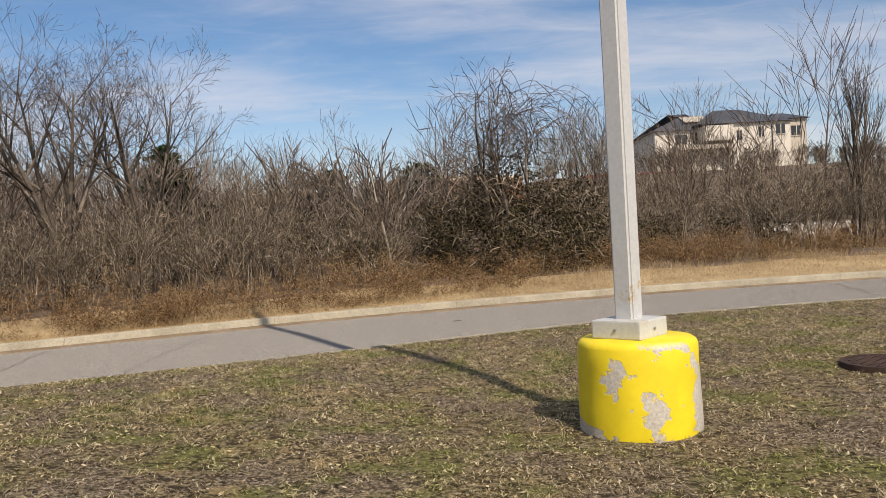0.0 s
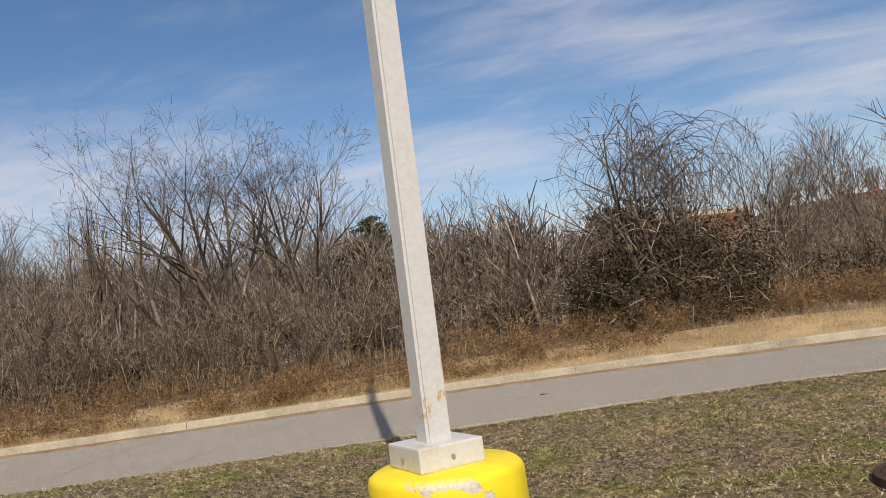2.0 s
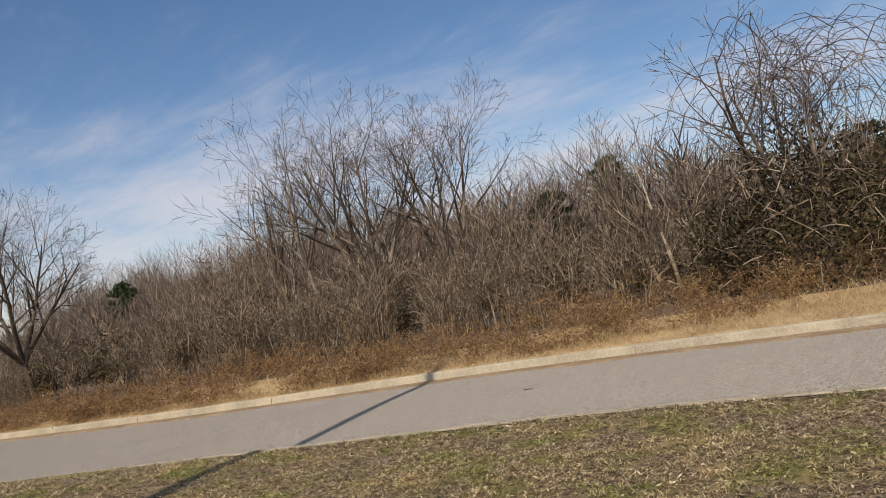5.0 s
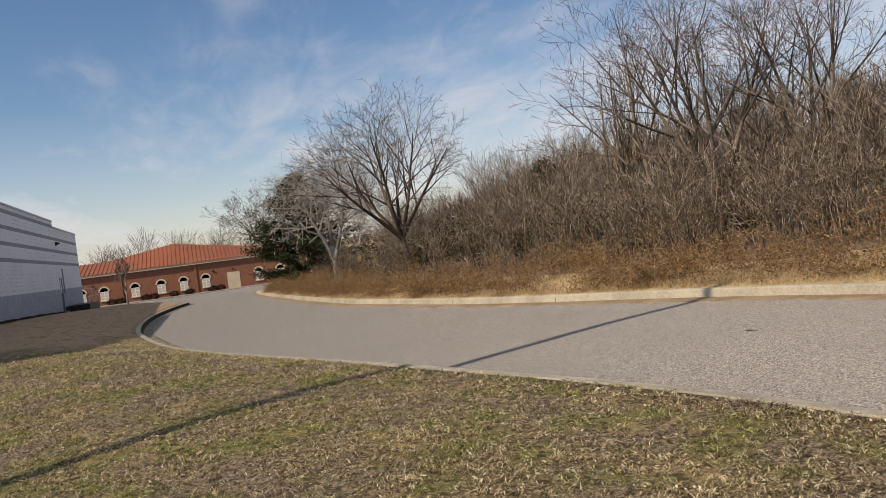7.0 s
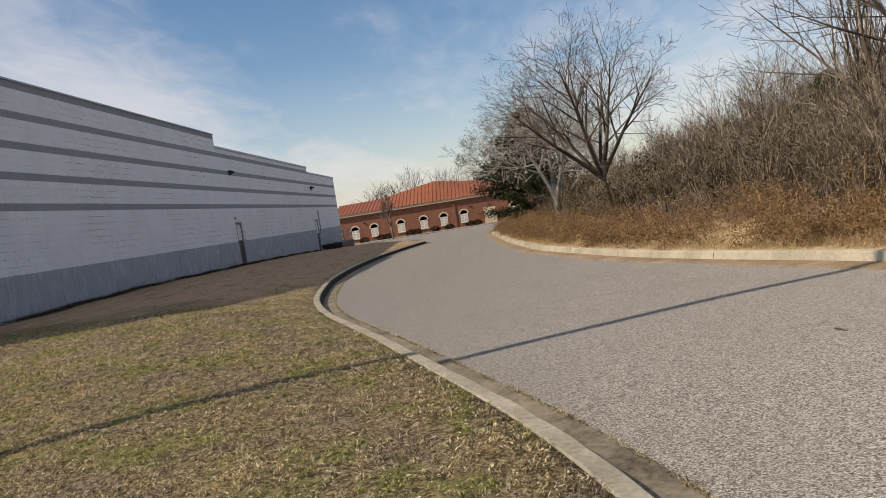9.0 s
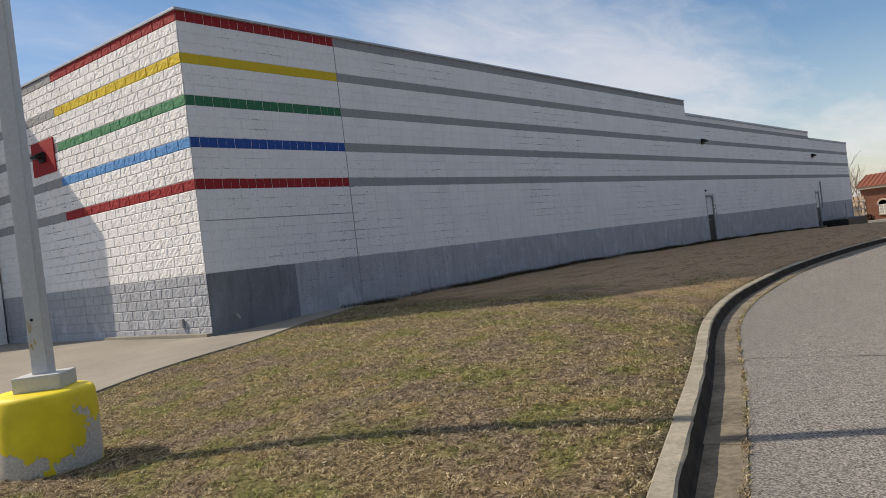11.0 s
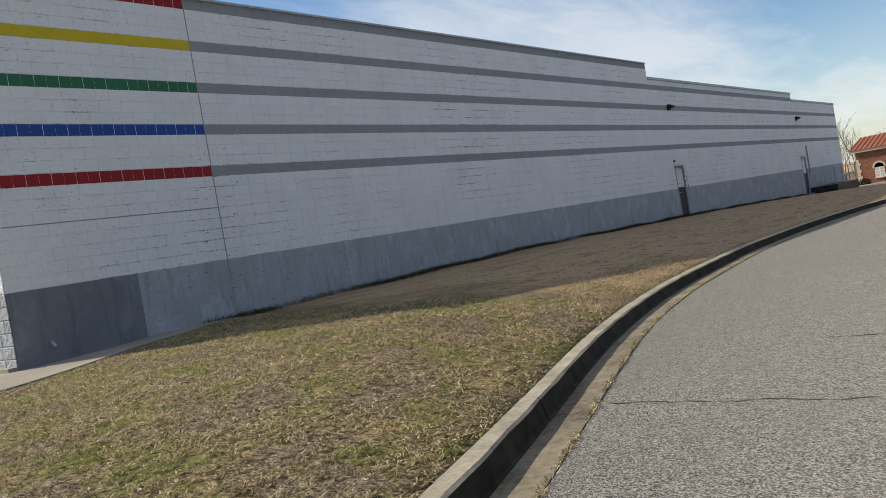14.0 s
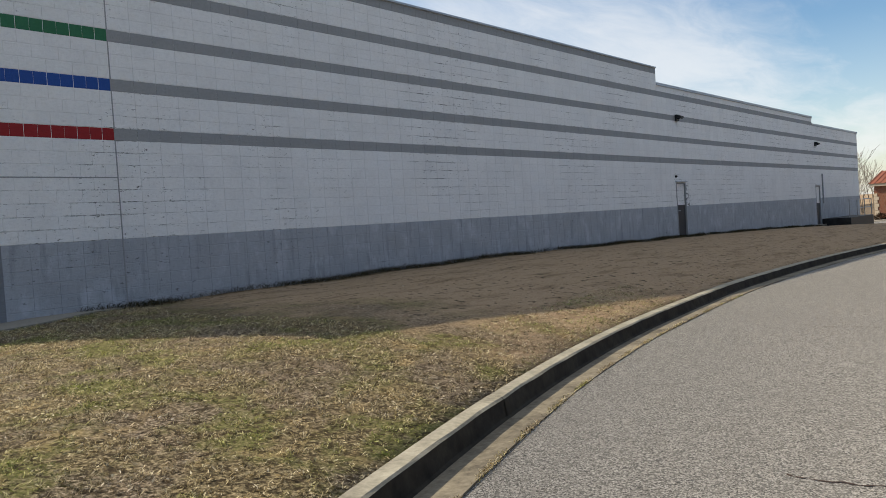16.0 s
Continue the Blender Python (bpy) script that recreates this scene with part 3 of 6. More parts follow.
# ---- ground, road, kerbs, pavement ----
def build_ground():
    xs = np.concatenate([-np.geomspace(2500, 66, 22), np.arange(-62, 20, 0.45), np.geomspace(21, 2500, 24)])
    south = np.concatenate([np.arange(0.0, 13.0, 0.3), np.geomspace(14, 2500, 16)])
    north = np.concatenate([np.arange(0.0, 12.0, 0.4), np.geomspace(13, 2500, 34)])
    rows = []
    for s in south[::-1]:
        y = near_y(xs) - s + 0.02
        rows.append((y, south_z(xs, y)))
    for f in (0.0, 1.0):
        y = near_y(xs) + 0.08 if f == 0 else far_y(xs) - 0.02
        rows.append((y, road_z(xs) - 0.2))
    for n in north:
        y = far_y(xs) + 0.16 + n
        rows.append((y, north_z(xs, y)))
    Y = np.array([r[0] for r in rows])
    Z = np.array([r[1] for r in rows])
    X = np.broadcast_to(xs, Y.shape)
    nr, nc = Y.shape
    idx = np.arange(nr * nc).reshape(nr, nc)
    faces = np.stack([idx[:-1, :-1], idx[:-1, 1:], idx[1:, 1:], idx[1:, :-1]], -1).reshape(-1, 4)
    row_of = np.repeat(np.arange(nr - 1), nc - 1)
    mat = np.where(row_of > len(south) + 7, 2, (row_of >= len(south) + 1).astype(int))
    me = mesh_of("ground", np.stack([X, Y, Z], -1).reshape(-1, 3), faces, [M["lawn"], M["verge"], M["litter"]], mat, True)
    put("ground", me, label="winter lawn and leaf-littered soil around the drive", category="ground", kind="structure")


def strip(xs, cols, mats, name, index=None, smooth_faces=False):
    """A strip along xs: cols are (y, z) arrays across it."""
    Y = np.array([c[0] for c in cols]).T
    Z = np.array([c[1] for c in cols]).T
    X = np.repeat(np.asarray(xs)[:, None], Y.shape[1], 1)
    nr, nc = Y.shape
    idx = np.arange(nr * nc).reshape(nr, nc)
    faces = np.stack([idx[:-1, :-1], idx[:-1, 1:], idx[1:, 1:], idx[1:, :-1]], -1).reshape(-1, 4)
    return mesh_of(name, np.stack([X, Y, Z], -1).reshape(-1, 3), faces, mats, index, smooth_faces)


GUTTER = 0.34


def build_road():
    xs = np.concatenate([np.arange(-98, -45, 1.0), np.arange(-45, 60.1, 0.5)])
    a, b = near_y(xs) + 0.17 + GUTTER, far_y(xs) - GUTTER + 0.1
    cols = []
    for f in np.linspace(1, 0, 13):
        y = a + (b - a) * f
        cols.append((y, road_z(xs) + 0.03 * (1 - (2 * f - 1) ** 2) + 0.006 * ripple(xs, y, 1.1)))
    road = put("road", strip(xs, cols, [M["asphalt"]], "road", None, True), label="pale worn chip-seal asphalt drive with fine cracks", category="road", kind="structure")
    return road


def build_silt():
    """Brown silt washed into the far gutter, with a ragged edge on the asphalt."""
    xs = np.arange(-46, 14, 0.12)
    rag = 0.05 * np.sin(xs * 2.1 + np.sin(xs * 5.3)) + 0.03 * np.sin(xs * 9.7 + 2 * np.sin(xs * 3.1)) + 0.015 * np.sin(xs * 31.0)
    out = np.interp(xs, [-46, -30, -10, 0, 6, 14], [0.2, 0.42, 0.5, 0.5, 0.42, 0.25]) + rag
    z = road_z(xs)
    cols = [(far_y(xs) - out, z - 0.004), (far_y(xs) - out + 0.03, z + 0.019), (far_y(xs) - out * 0.5, z + 0.02 + 0.004 * np.sin(xs * 4.0)), (far_y(xs) - 0.02, z + 0.022)]
    put("gutter_silt", strip(xs, cols[::-1], [M["gutter_far"]], "gutter_silt", None, True), label="brown silt and dirt lying in the gutter", category="dirt", kind="structure")


def kerb_run(name, side, x0, x1, joint, mat, label):
    """One kerb with its gutter, cast in bays with open joints."""
    line = near_y if side > 0 else far_y
    run = thing(name, label, "kerb", kind="structure")
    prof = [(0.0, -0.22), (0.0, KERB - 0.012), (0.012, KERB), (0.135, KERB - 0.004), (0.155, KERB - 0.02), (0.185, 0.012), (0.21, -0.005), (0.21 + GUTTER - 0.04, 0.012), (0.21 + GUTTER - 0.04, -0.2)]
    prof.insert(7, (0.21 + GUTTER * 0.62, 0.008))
    # 1: stained face with shade in its colour, 2: pan with the kerb's shadow
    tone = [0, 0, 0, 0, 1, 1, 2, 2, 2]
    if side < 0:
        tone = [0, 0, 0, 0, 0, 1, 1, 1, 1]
    xc = np.arange(x0, x1, -0.5)
    core = [(line(xc) + side * (o - 0.03) + (0.16 if side < 0 else 0.0), road_z(xc) + hh - 0.03) for o, hh in prof]
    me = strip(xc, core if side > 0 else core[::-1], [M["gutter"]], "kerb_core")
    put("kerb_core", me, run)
    x = x0
    rnd = random.Random(5)
    while x > x1:
        xe = max(x - joint, x1)
        xs = np.linspace(x - 0.0025, xe + 0.0025, 13)
        jig = rnd.uniform(-0.006, 0.006)
        cols = []
        for o, h in prof:
            wear = 0.005 * np.sin(xs * 7.3 + o * 30) + 0.004 * np.sin(xs * 19.0 + o * 70)
            y = line(xs) + side * (o + jig) + wear * (0.02 < o < 0.19)
            if side < 0:
                y = y + 0.16
            cols.append((y, road_z(xs) + h))
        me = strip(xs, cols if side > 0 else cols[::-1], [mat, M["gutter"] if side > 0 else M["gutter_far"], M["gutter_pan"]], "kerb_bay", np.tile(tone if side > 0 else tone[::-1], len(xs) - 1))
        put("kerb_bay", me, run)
        x = xe
    return run


def build_cracks():
    """Cracks in the asphalt: thin ragged dark seams."""
    for (ax, ay), (bx, by), w in (((-3.78, 9.95), (-3.9, 15.2), 0.010), ((-5.9, 11.0), (-6.7, 14.8), 0.012), ((8.6, 14.0), (9.6, 17.4), 0.014), ((-12.0, 9.5), (-12.6, 13.6), 0.012)):
        rnd = random.Random(int(ax * 10))
        n = 90
        v, f = [], []
        px, py = 0.0, 0.0
        for i in range(n + 1):
            k = i / n
            px = px * 0.85 + rnd.uniform(-0.03, 0.03)
            x, y = ax + (bx - ax) * k + px, ay + (by - ay) * k
            ya, yb = float(near_y(x)) + 0.17 + GUTTER, float(far_y(x)) - GUTTER + 0.1
            if not ya + 0.03 < y < yb - 0.03:
                continue
            q = (y - ya) / (yb - ya)
            z = float(road_z(x)) + 0.03 * (1 - (2 * q - 1) ** 2) + 0.006 * float(ripple(x, y, 1.1)) + 0.004
            ww = w * rnd.uniform(0.2, 1.0)
            v += [(x - ww, y, z), (x + ww, y, z)]
            if len(v) > 2:
                j = len(v) - 2
                f.append((j - 2, j - 1, j + 1, j))
        put("road_crack", mesh_of("road_crack", v, f, [M["iron"]]), label="thin dark crack across the asphalt", category="crack", kind="structure")


def build_pavement():
    """Concrete pavement round the store's corner."""
    edge = curve([(-7.6, 0.1), (-6.4, 0.75), (-2.4, 2.25), (0, 2.75), (3, 2.9), (8, 2.7), (20, 2.0)])
    xs = np.arange(-7.6, 14.1, 0.3)
    top = edge(xs)
    low = np.where(xs < -3.8, -0.02, -26.0)
    cols = [(top, south_z(xs, top) - 0.1)]
    for f in (0.0, 0.03, 0.06, 0.1, 0.2, 0.5, 1.0):
        y = top + (low - top) * f
        cols.append((y, south_z(xs, y) + 0.025))
    put("pavement", strip(xs, cols, [M["pad"]], "pavement"), label="plain concrete pavement at the corner of the store", category="pavement", kind="structure")


build_ground()
build_road()
build_silt()
kerb_run("kerb_near", 1, 18.0, -45.4, 3.05, M["kerb_near"], "grey concrete kerb and gutter along the lawn")
kerb_run("kerb_far", -1, 20.74, -52.0, 3.93, M["kerb"], "weathered buff concrete kerb and gutter below the brush")
build_cracks()
build_pavement()

# ---- the store ----
COURSE, BLOCK = 0.2032, 0.4064
CORNER = Vector((-3.78, 0.0, 0.0))
STORE = Matrix.Translation(CORNER) @ Matrix.Rotation(-0.0047, 4, "Y")
DADO_TOP = 1.919
STEP1, STEP2, WEST = -24.85, -44.7, -55.0
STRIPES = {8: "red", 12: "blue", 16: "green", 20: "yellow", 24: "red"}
JOINT_X = -10 * BLOCK


def block_face(w, h, score=False, rough=None):
    """The visible face of a block: a flat front with chamfered arrises, 10 to 40 triangles."""
    e = 0.008 if score else 0.0025
    out, faces = [], []

    def panel(x0, x1):
        i = len(out)
        out.extend([(x0, 0, 0), (x1, 0, 0), (x1, 0, h), (x0, 0, h), (x0 + e, 0.005, 0.007), (x1 - e, 0.005, 0.007), (x1 - e, 0.005, h - 0.007), (x0 + e, 0.005, h - 0.007)])
        faces.extend([(i + 4, i + 5, i + 6, i + 7), (i, i + 1, i + 5, i + 4), (i + 1, i + 2, i + 6, i + 5), (i + 2, i + 3, i + 7, i + 6), (i + 3, i, i + 4, i + 7)])
    g = 0.0012
    if score:
        panel(g, w / 2 - 0.004)
        panel(w / 2 + 0.004, w - g)
    else:
        panel(g, w - g)
    v = np.array(out, float)
    v[:, 2] = np.clip(v[:, 2], 0.003, h - 0.003)
    v[:, 0] -= w
    # faces look out along +y
    return v, np.array(faces)[:, ::-1]


def course_top(x):
    return 25 if x > STEP1 else (22 if x > STEP2 else 20)


def paint_of(k, x, dark_until=-2.2):
    if k < 0:
        return "dado_dark" if x > dark_until else "dado"
    if k in STRIPES and k < 24 or k == 24:
        return STRIPES[k] if x > JOINT_X + 0.01 else "stripe"
    return "white"


def build_store_wall():
    """The long block wall: a backing slab, and each block's face set proud of the joints."""
    steps = [(0.0, STEP1, 25), (STEP1, STEP2, 22), (STEP2, WEST, 20)]
    bm = bmesh.new()
    doors = ((-26.12, -26.98, 0.74, 2.82), (-44.87, -45.73, 0.42, 2.62))
    cuts = sorted([0.0, STEP1, STEP2, WEST] + [d[0] for d in doors] + [d[1] for d in doors], reverse=True)
    for a, b in zip(cuts, cuts[1:]):
        k = course_top((a + b) / 2)
        gap = [d for d in doors if d[1] <= (a + b) / 2 <= d[0]]
        if gap:
            box(bm, (b, -0.3, -1.3), (a, 0.0, gap[0][2]), 0, 1)
            box(bm, (b, -0.3, gap[0][3]), (a, 0.0, DADO_TOP + k * COURSE), 0, 0)
        else:
            box(bm, (b, -0.3, -1.3), (a, 0.0, DADO_TOP), 0, 1)
            box(bm, (b, -0.3, DADO_TOP), (a, 0.0, DADO_TOP + k * COURSE), 0, 0)
    wall = part("wall_north", bm, [M["mortar"], M["dado"]], None, m=STORE)
    tagged(wall, "long white-painted block wall with grey and coloured stripes", "wall", kind="structure")
    singles = {}
    verts, faces, mats = [], [], []
    order = ["white", "dado", "dado_dark", "stripe", "red", "yellow", "green", "blue"]
    count = 0
    for k in range(-14, 25):
        shift = 0.5 * BLOCK if k % 2 else 0.0
        x = 0.0
        first = True
        while x > WEST + 0.05:
            w = BLOCK
            if first and shift:
                w = BLOCK / 2
            first = False
            for stop in (JOINT_X, STEP1, STEP2, WEST) + ((-2.18,) if k < 0 else ()):
                if x > stop + 1e-4 and x - w < stop:
                    w = x - stop
            mid, z = x - w / 2, DADO_TOP + k * COURSE
            skip = k >= course_top(mid) or any(b - 0.12 < mid < a + 0.12 and z > zl - 0.25 and z < zh for a, b, zl, zh in doors)
            pn = paint_of(k, mid)
            if pn == "dado_dark":
                skip = True
            if not skip:
                score = pn in ("red", "green", "blue") and w > 0.3
                if x > JOINT_X + 0.01 and k >= -7 and count < 330:
                    key = (pn, round(w, 3), score)
                    if key not in singles:
                        v, f = block_face(w, COURSE, score)
                        singles[key] = mesh_of("block", v, f, [M[pn]])
                    put("block", singles[key], wall, Matrix.Translation((x, 0.0, z)))
                    count += 1
                else:
                    v, f = block_face(w, COURSE, score)
                    faces.append(f + build_store_wall.base)
                    build_store_wall.base += len(v)
                    verts.append(v + np.array((x, 0, z)))
                    mats.extend([order.index(pn)] * len(f))
            x -= w
    me = mesh_of("block_courses", np.concatenate(verts), np.concatenate(faces), [M[o] for o in order], mats)
    put("block_courses", me, wall, label="courses of painted concrete blocks", kind="stuff")
    # metal coping on the stepped parapet
    for a, b, k in steps:
        zt = DADO_TOP + k * COURSE
        rim = {25: 0.05, 22: 0.10, 20: 0.12}[k]
        part("coping", boxed((b - 0.01, -0.34, zt), (a + (0.05 if a == 0 else 0.0), 0.045, zt + rim), 0.006), M["coping"], wall, "blue-grey metal coping")
    # smooth render over the foot of the wall by the corner
    bm = bmesh.new()
    box(bm, (-2.18, 0.0, -1.2), (-0.004, 0.009, DADO_TOP), 0.003)
    part("render_coat", bm, M["dado_dark"], wall, "dark grey smooth-rendered patch")
    # open control joint
    part("control_joint", boxed((JOINT_X - 0.012, 0.0, -0.3), (JOINT_X + 0.008, 0.0095, DADO_TOP + 24 * COURSE)), M["stripe"], wall, "grey sealed control joint")
    part("seam_line", boxed((JOINT_X, 0.0, DADO_TOP + 5 * COURSE - 0.009), (-0.12, 0.0095, DADO_TOP + 5 * COURSE + 0.009)), M["stripe"], wall)
    return wall


build_store_wall.base = 0


def build_side_wall():
    """The split-face east wall at the corner, with coloured stripes."""
    rnd = np.random.default_rng(4)
    bm = bmesh.new()
    box(bm, (-0.3, -30, -0.6), (0.0, 0.0, DADO_TOP), 0, 1)
    box(bm, (-0.3, -30, DADO_TOP), (0.0, -0.001, DADO_TOP + 25 * COURSE), 0, 0)
    wall = part("wall_east", bm, [M["mortar"], M["dado"]], None, m=STORE)
    tagged(wall, "split-face block side wall with red, yellow, green and blue stripes", "wall", kind="structure")
    order = ["white", "dado", "stripe", "red", "yellow", "sunlit_green", "sunlit_blue"]
    verts, faces, mats, base = [], [], [], 0
    us, vs = (0, 0.035, 0.2, 0.38, 0.52, 0.66, 0.83, 0.965, 1), (0, 0.07, 0.35, 0.65, 0.93, 1)
    nu, nv = len(us), len(vs)
    count = 0
    for k in range(-9, 25):
        y = 0.0
        first = True
        while y > -9.2:
            w = BLOCK / 2 if first and k % 2 else BLOCK
            first = False
            pn = "white"
            if k < 0:
                pn = "dado"
            elif k in STRIPES:
                pn = STRIPES[k] if y > -5.05 else "stripe"
                # same stripes as the north wall, swapped for the copies painted as sunlit
                pn = {"blue": "sunlit_blue", "green": "sunlit_green"}.get(pn, pn)
            flat = 0.25 if (y < -3.0 and k < 8) or k == 4 else 1.0
            gv = []
            for j in range(nv):
                for i in range(nu):
                    edge = i in (0, nu - 1) or j in (0, nv - 1)
                    d = 0.003 if edge else (0.011 + rnd.uniform(-0.005, 0.007) * flat)
                    gv.append((d, -0.003 - (w - 0.006) * us[i], 0.003 + (COURSE - 0.006) * vs[j]))
            gv = np.array(gv) + np.array((0.002, y, DADO_TOP + k * COURSE))
            idx = np.arange(nu * nv).reshape(nv, nu)
            gf = np.stack([idx[:-1, :-1], idx[1:, :-1], idx[1:, 1:], idx[:-1, 1:]], -1).reshape(-1, 4)[:, ::-1]
            if k >= -7 and y > -3.3 and count < 290:
                put("block", mesh_of("block", gv, gf, [M[pn]]), wall)
                count += 1
            else:
                verts.append(gv)
                faces.append(gf + base)
                base += len(gv)
                mats.extend([order.index(pn)] * len(gf))
            y -= w
    put("block_courses", mesh_of("block_courses", np.concatenate(verts), np.concatenate(faces), [M[o] for o in order], mats), wall, label="courses of split-face blocks", kind="stuff")
    zt = DADO_TOP + 25 * COURSE
    part("coping", boxed((-0.34, -30, zt), (0.045, -0.34, zt + 0.055), 0.006), M["coping"], wall, "blue-grey metal coping")
    part("ledge", boxed((0.0, -3.9, 0.3), (0.16, 0.02, 0.79), 0.012), M["pad"], wall, "low concrete ledge")
    part("painted_panel", boxed((0.0, -6.6, 4.75), (0.05, -5.45, 5.55), 0.004), M["red"], wall, "dark red painted square")
    return wall


def build_store_rest():
    bm = bmesh.new()
    box(bm, (WEST, -30.0, -1.3), (WEST + 0.3, -0.3, DADO_TOP + 20 * COURSE))
    w = part("wall_west", bm, M["white"], None, m=STORE)
    tagged(w, "plain white-painted end wall of the store", "wall", kind="structure")
    w = part("wall_south", boxed((WEST, -30.3, -1.3), (0.0, -30.0, DADO_TOP + 20 * COURSE)), M["white"], None, m=STORE)
    tagged(w, "plain white-painted rear wall of the store", "wall", kind="structure")
    bm = bmesh.new()
    for a, b, k in ((-0.3, STEP1, 22), (STEP1, STEP2, 19), (STEP2, WEST + 0.3, 17)):
        box(bm, (b, -30.0, DADO_TOP + k * COURSE - 0.2), (a, -0.3, DADO_TOP + k * COURSE))
    w = part("roof", bm, M["pad"], None, m=STORE)
    tagged(w, "flat grey roof behind the parapet", "roof", kind="structure")
    w = part("wall_entrance", boxed((0.06, -29.0, -0.6), (2.55, -9.25, 8.6), 0.01), M["white"], None, m=STORE)
    tagged(w, "white block entrance bay standing forward of the side wall", "wall", kind="structure")


def wall_lamp(name, m, label):
    """A wall pack: a back box, a sloping hood and a lens below."""
    e = thing(name, label, "wall lamp", m)
    part("back_box", boxed((-0.13, 0.0, -0.12), (0.13, 0.07, 0.12), 0.01), M["dark_metal"], e)
    bm = bmesh.new()
    box(bm, (-0.15, 0.06, -0.02), (0.15, 0.25, 0.13))
    for v in bm.verts:
        if v.co.y > 0.2 and v.co.z > 0.1:
            v.co.z -= 0.09
    bmesh.ops.bevel(bm, geom=bm.edges[:], offset=0.012, segments=2, affect="EDGES")
    part("hood", bm, M["dark_metal"], e)
    part("lens", boxed((-0.11, 0.08, -0.055), (0.11, 0.22, -0.02), 0.01), M["glass"], e)
    return e


def steel_door(name, m, high, label):
    """A flush steel door in a frame, the lower part dark, with a drip cap above."""
    e = thing(name, label, "door", m, kind="structure")
    part("leaf", boxed((-0.39, -0.10, 1.22), (0.39, -0.05, high - 0.05), 0.004), M["white"], e, "white upper leaf")
    part("kick_panel", boxed((-0.39, -0.10, 0.01), (0.39, -0.048, 1.22), 0.004), M["door_dark"], e, "dark grey lower leaf")
    for s in (-1, 1):
        part("jamb", boxed((min(s * 0.39, s * 0.44), -0.28, 0.0), (max(s * 0.39, s * 0.44), 0.012, high), 0.004), M["stripe"], e)
    part("head", boxed((-0.39, -0.28, high - 0.05), (0.39, 0.012, high), 0.004), M["stripe"], e)
    part("drip_cap", boxed((-0.5, -0.02, high + 0.02), (0.5, 0.07, high + 0.05), 0.004), M["coping"], e)
    bm = bmesh.new()
    rod(bm, (0.31, -0.05, 1.0), (0.31, 0.03, 1.0), 0.012)
    rod(bm, (0.31, 0.02, 1.0), (0.2, 0.02, 1.0), 0.012)
    part("handle", bm, M["galv"], e, "steel lever handle")
    part("threshold", boxed((-0.5, -0.3, -0.15), (0.5, 0.25, 0.0), 0.01), M["pad"], e, "concrete threshold")
    return e


def store_m(x, y, z):
    return STORE @ Matrix.Translation((x, y, z))


build_store_wall()
build_side_wall()
build_store_rest()
steel_door("door_1", store_m(-26.55, 0.0, 0.745), 2.07, "painted steel door with a dark lower half in the block wall")
steel_door("door_2", store_m(-45.3, 0.0, 0.425), 2.19, "painted steel door beside the loading platform")
wall_lamp("wall_lamp", store_m(-26.45, 0.01, 5.28), "dark metal wall lamp fixed high on the block wall")
wall_lamp("wall_lamp", store_m(-45.1, 0.01, 4.95), "dark metal wall lamp near the far end of the wall")
wall_lamp("wall_lamp", STORE @ Matrix.Translation((0.05, -6.0, 5.15)) @ Matrix.Rotation(radians(-90), 4, "Z"), "dark wall lamp on a red painted square")


def build_wall_fittings():
    bm = bmesh.new()
    bmesh.ops.create_uvsphere(bm, u_segments=10, v_segments=6, radius=0.045)
    for v in bm.verts:
        v.co.y *= 1.3
    e = thing("junction_box", "small dark sensor box above the steel door", "junction box", store_m(-26.1, 0.03, 3.05))
    part("housing", bm, M["dark_metal"], e)
    e = thing("hose_bib", "small metal pipe outlet low on the dark-painted wall", "pipe", store_m(-0.52, 0.008, 1.05))
    bm = bmesh.new()
    rod(bm, (0, 0, 0), (0, 0.10, 0.0), 0.03, 10)
    part("outlet", bm, M["galv"], e)
    bm = bmesh.new()
    rod(bm, (0, 0.10, 0.0), (-0.03, 0.12, -0.07), 0.026, 10)
    part("elbow", bm, M["galv"], e)
    e = thing("conduit", "thin grey conduit running up the block wall", "conduit", store_m(-46.2, 0.03, 0.0))
    bm = bmesh.new()
    rod(bm, (0, 0, 1.6), (0, 0, 3.3), 0.05, 8)
    part("pipe", bm, M["stripe"], e)
    e = thing("socket_box", "small grey box on the split-face side wall", "junction box", STORE @ Matrix.Translation((0.03, -0.95, 1.0)))
    part("housing", boxed((0, -0.06, -0.09), (0.05, 0.06, 0.09), 0.006), M["stripe"], e)
    # platform with rail by the far door
    e = thing("loading_platform", "dark low loading platform with a galvanised rail", "platform", store_m(-49.4, 0.02, 0.0))
    part("deck", boxed((-2.0, 0.0, 0.0), (3.6, 1.5, 0.72), 0.02), M["dark_metal"], e, "dark timber-faced deck")
    for x in (-1.9, -0.1, 1.7, 3.5):
        bm = bmesh.new()
        rod(bm, (x, 1.42, 0.72), (x, 1.42, 1.72), 0.025)
        part("post", bm, M["galv"], e)
    for z in (1.2, 1.7):
        bm = bmesh.new()
        rod(bm, (-1.9, 1.42, z), (3.5, 1.42, z), 0.022)
        part("rail", bm, M["galv"], e)


build_wall_fittings()


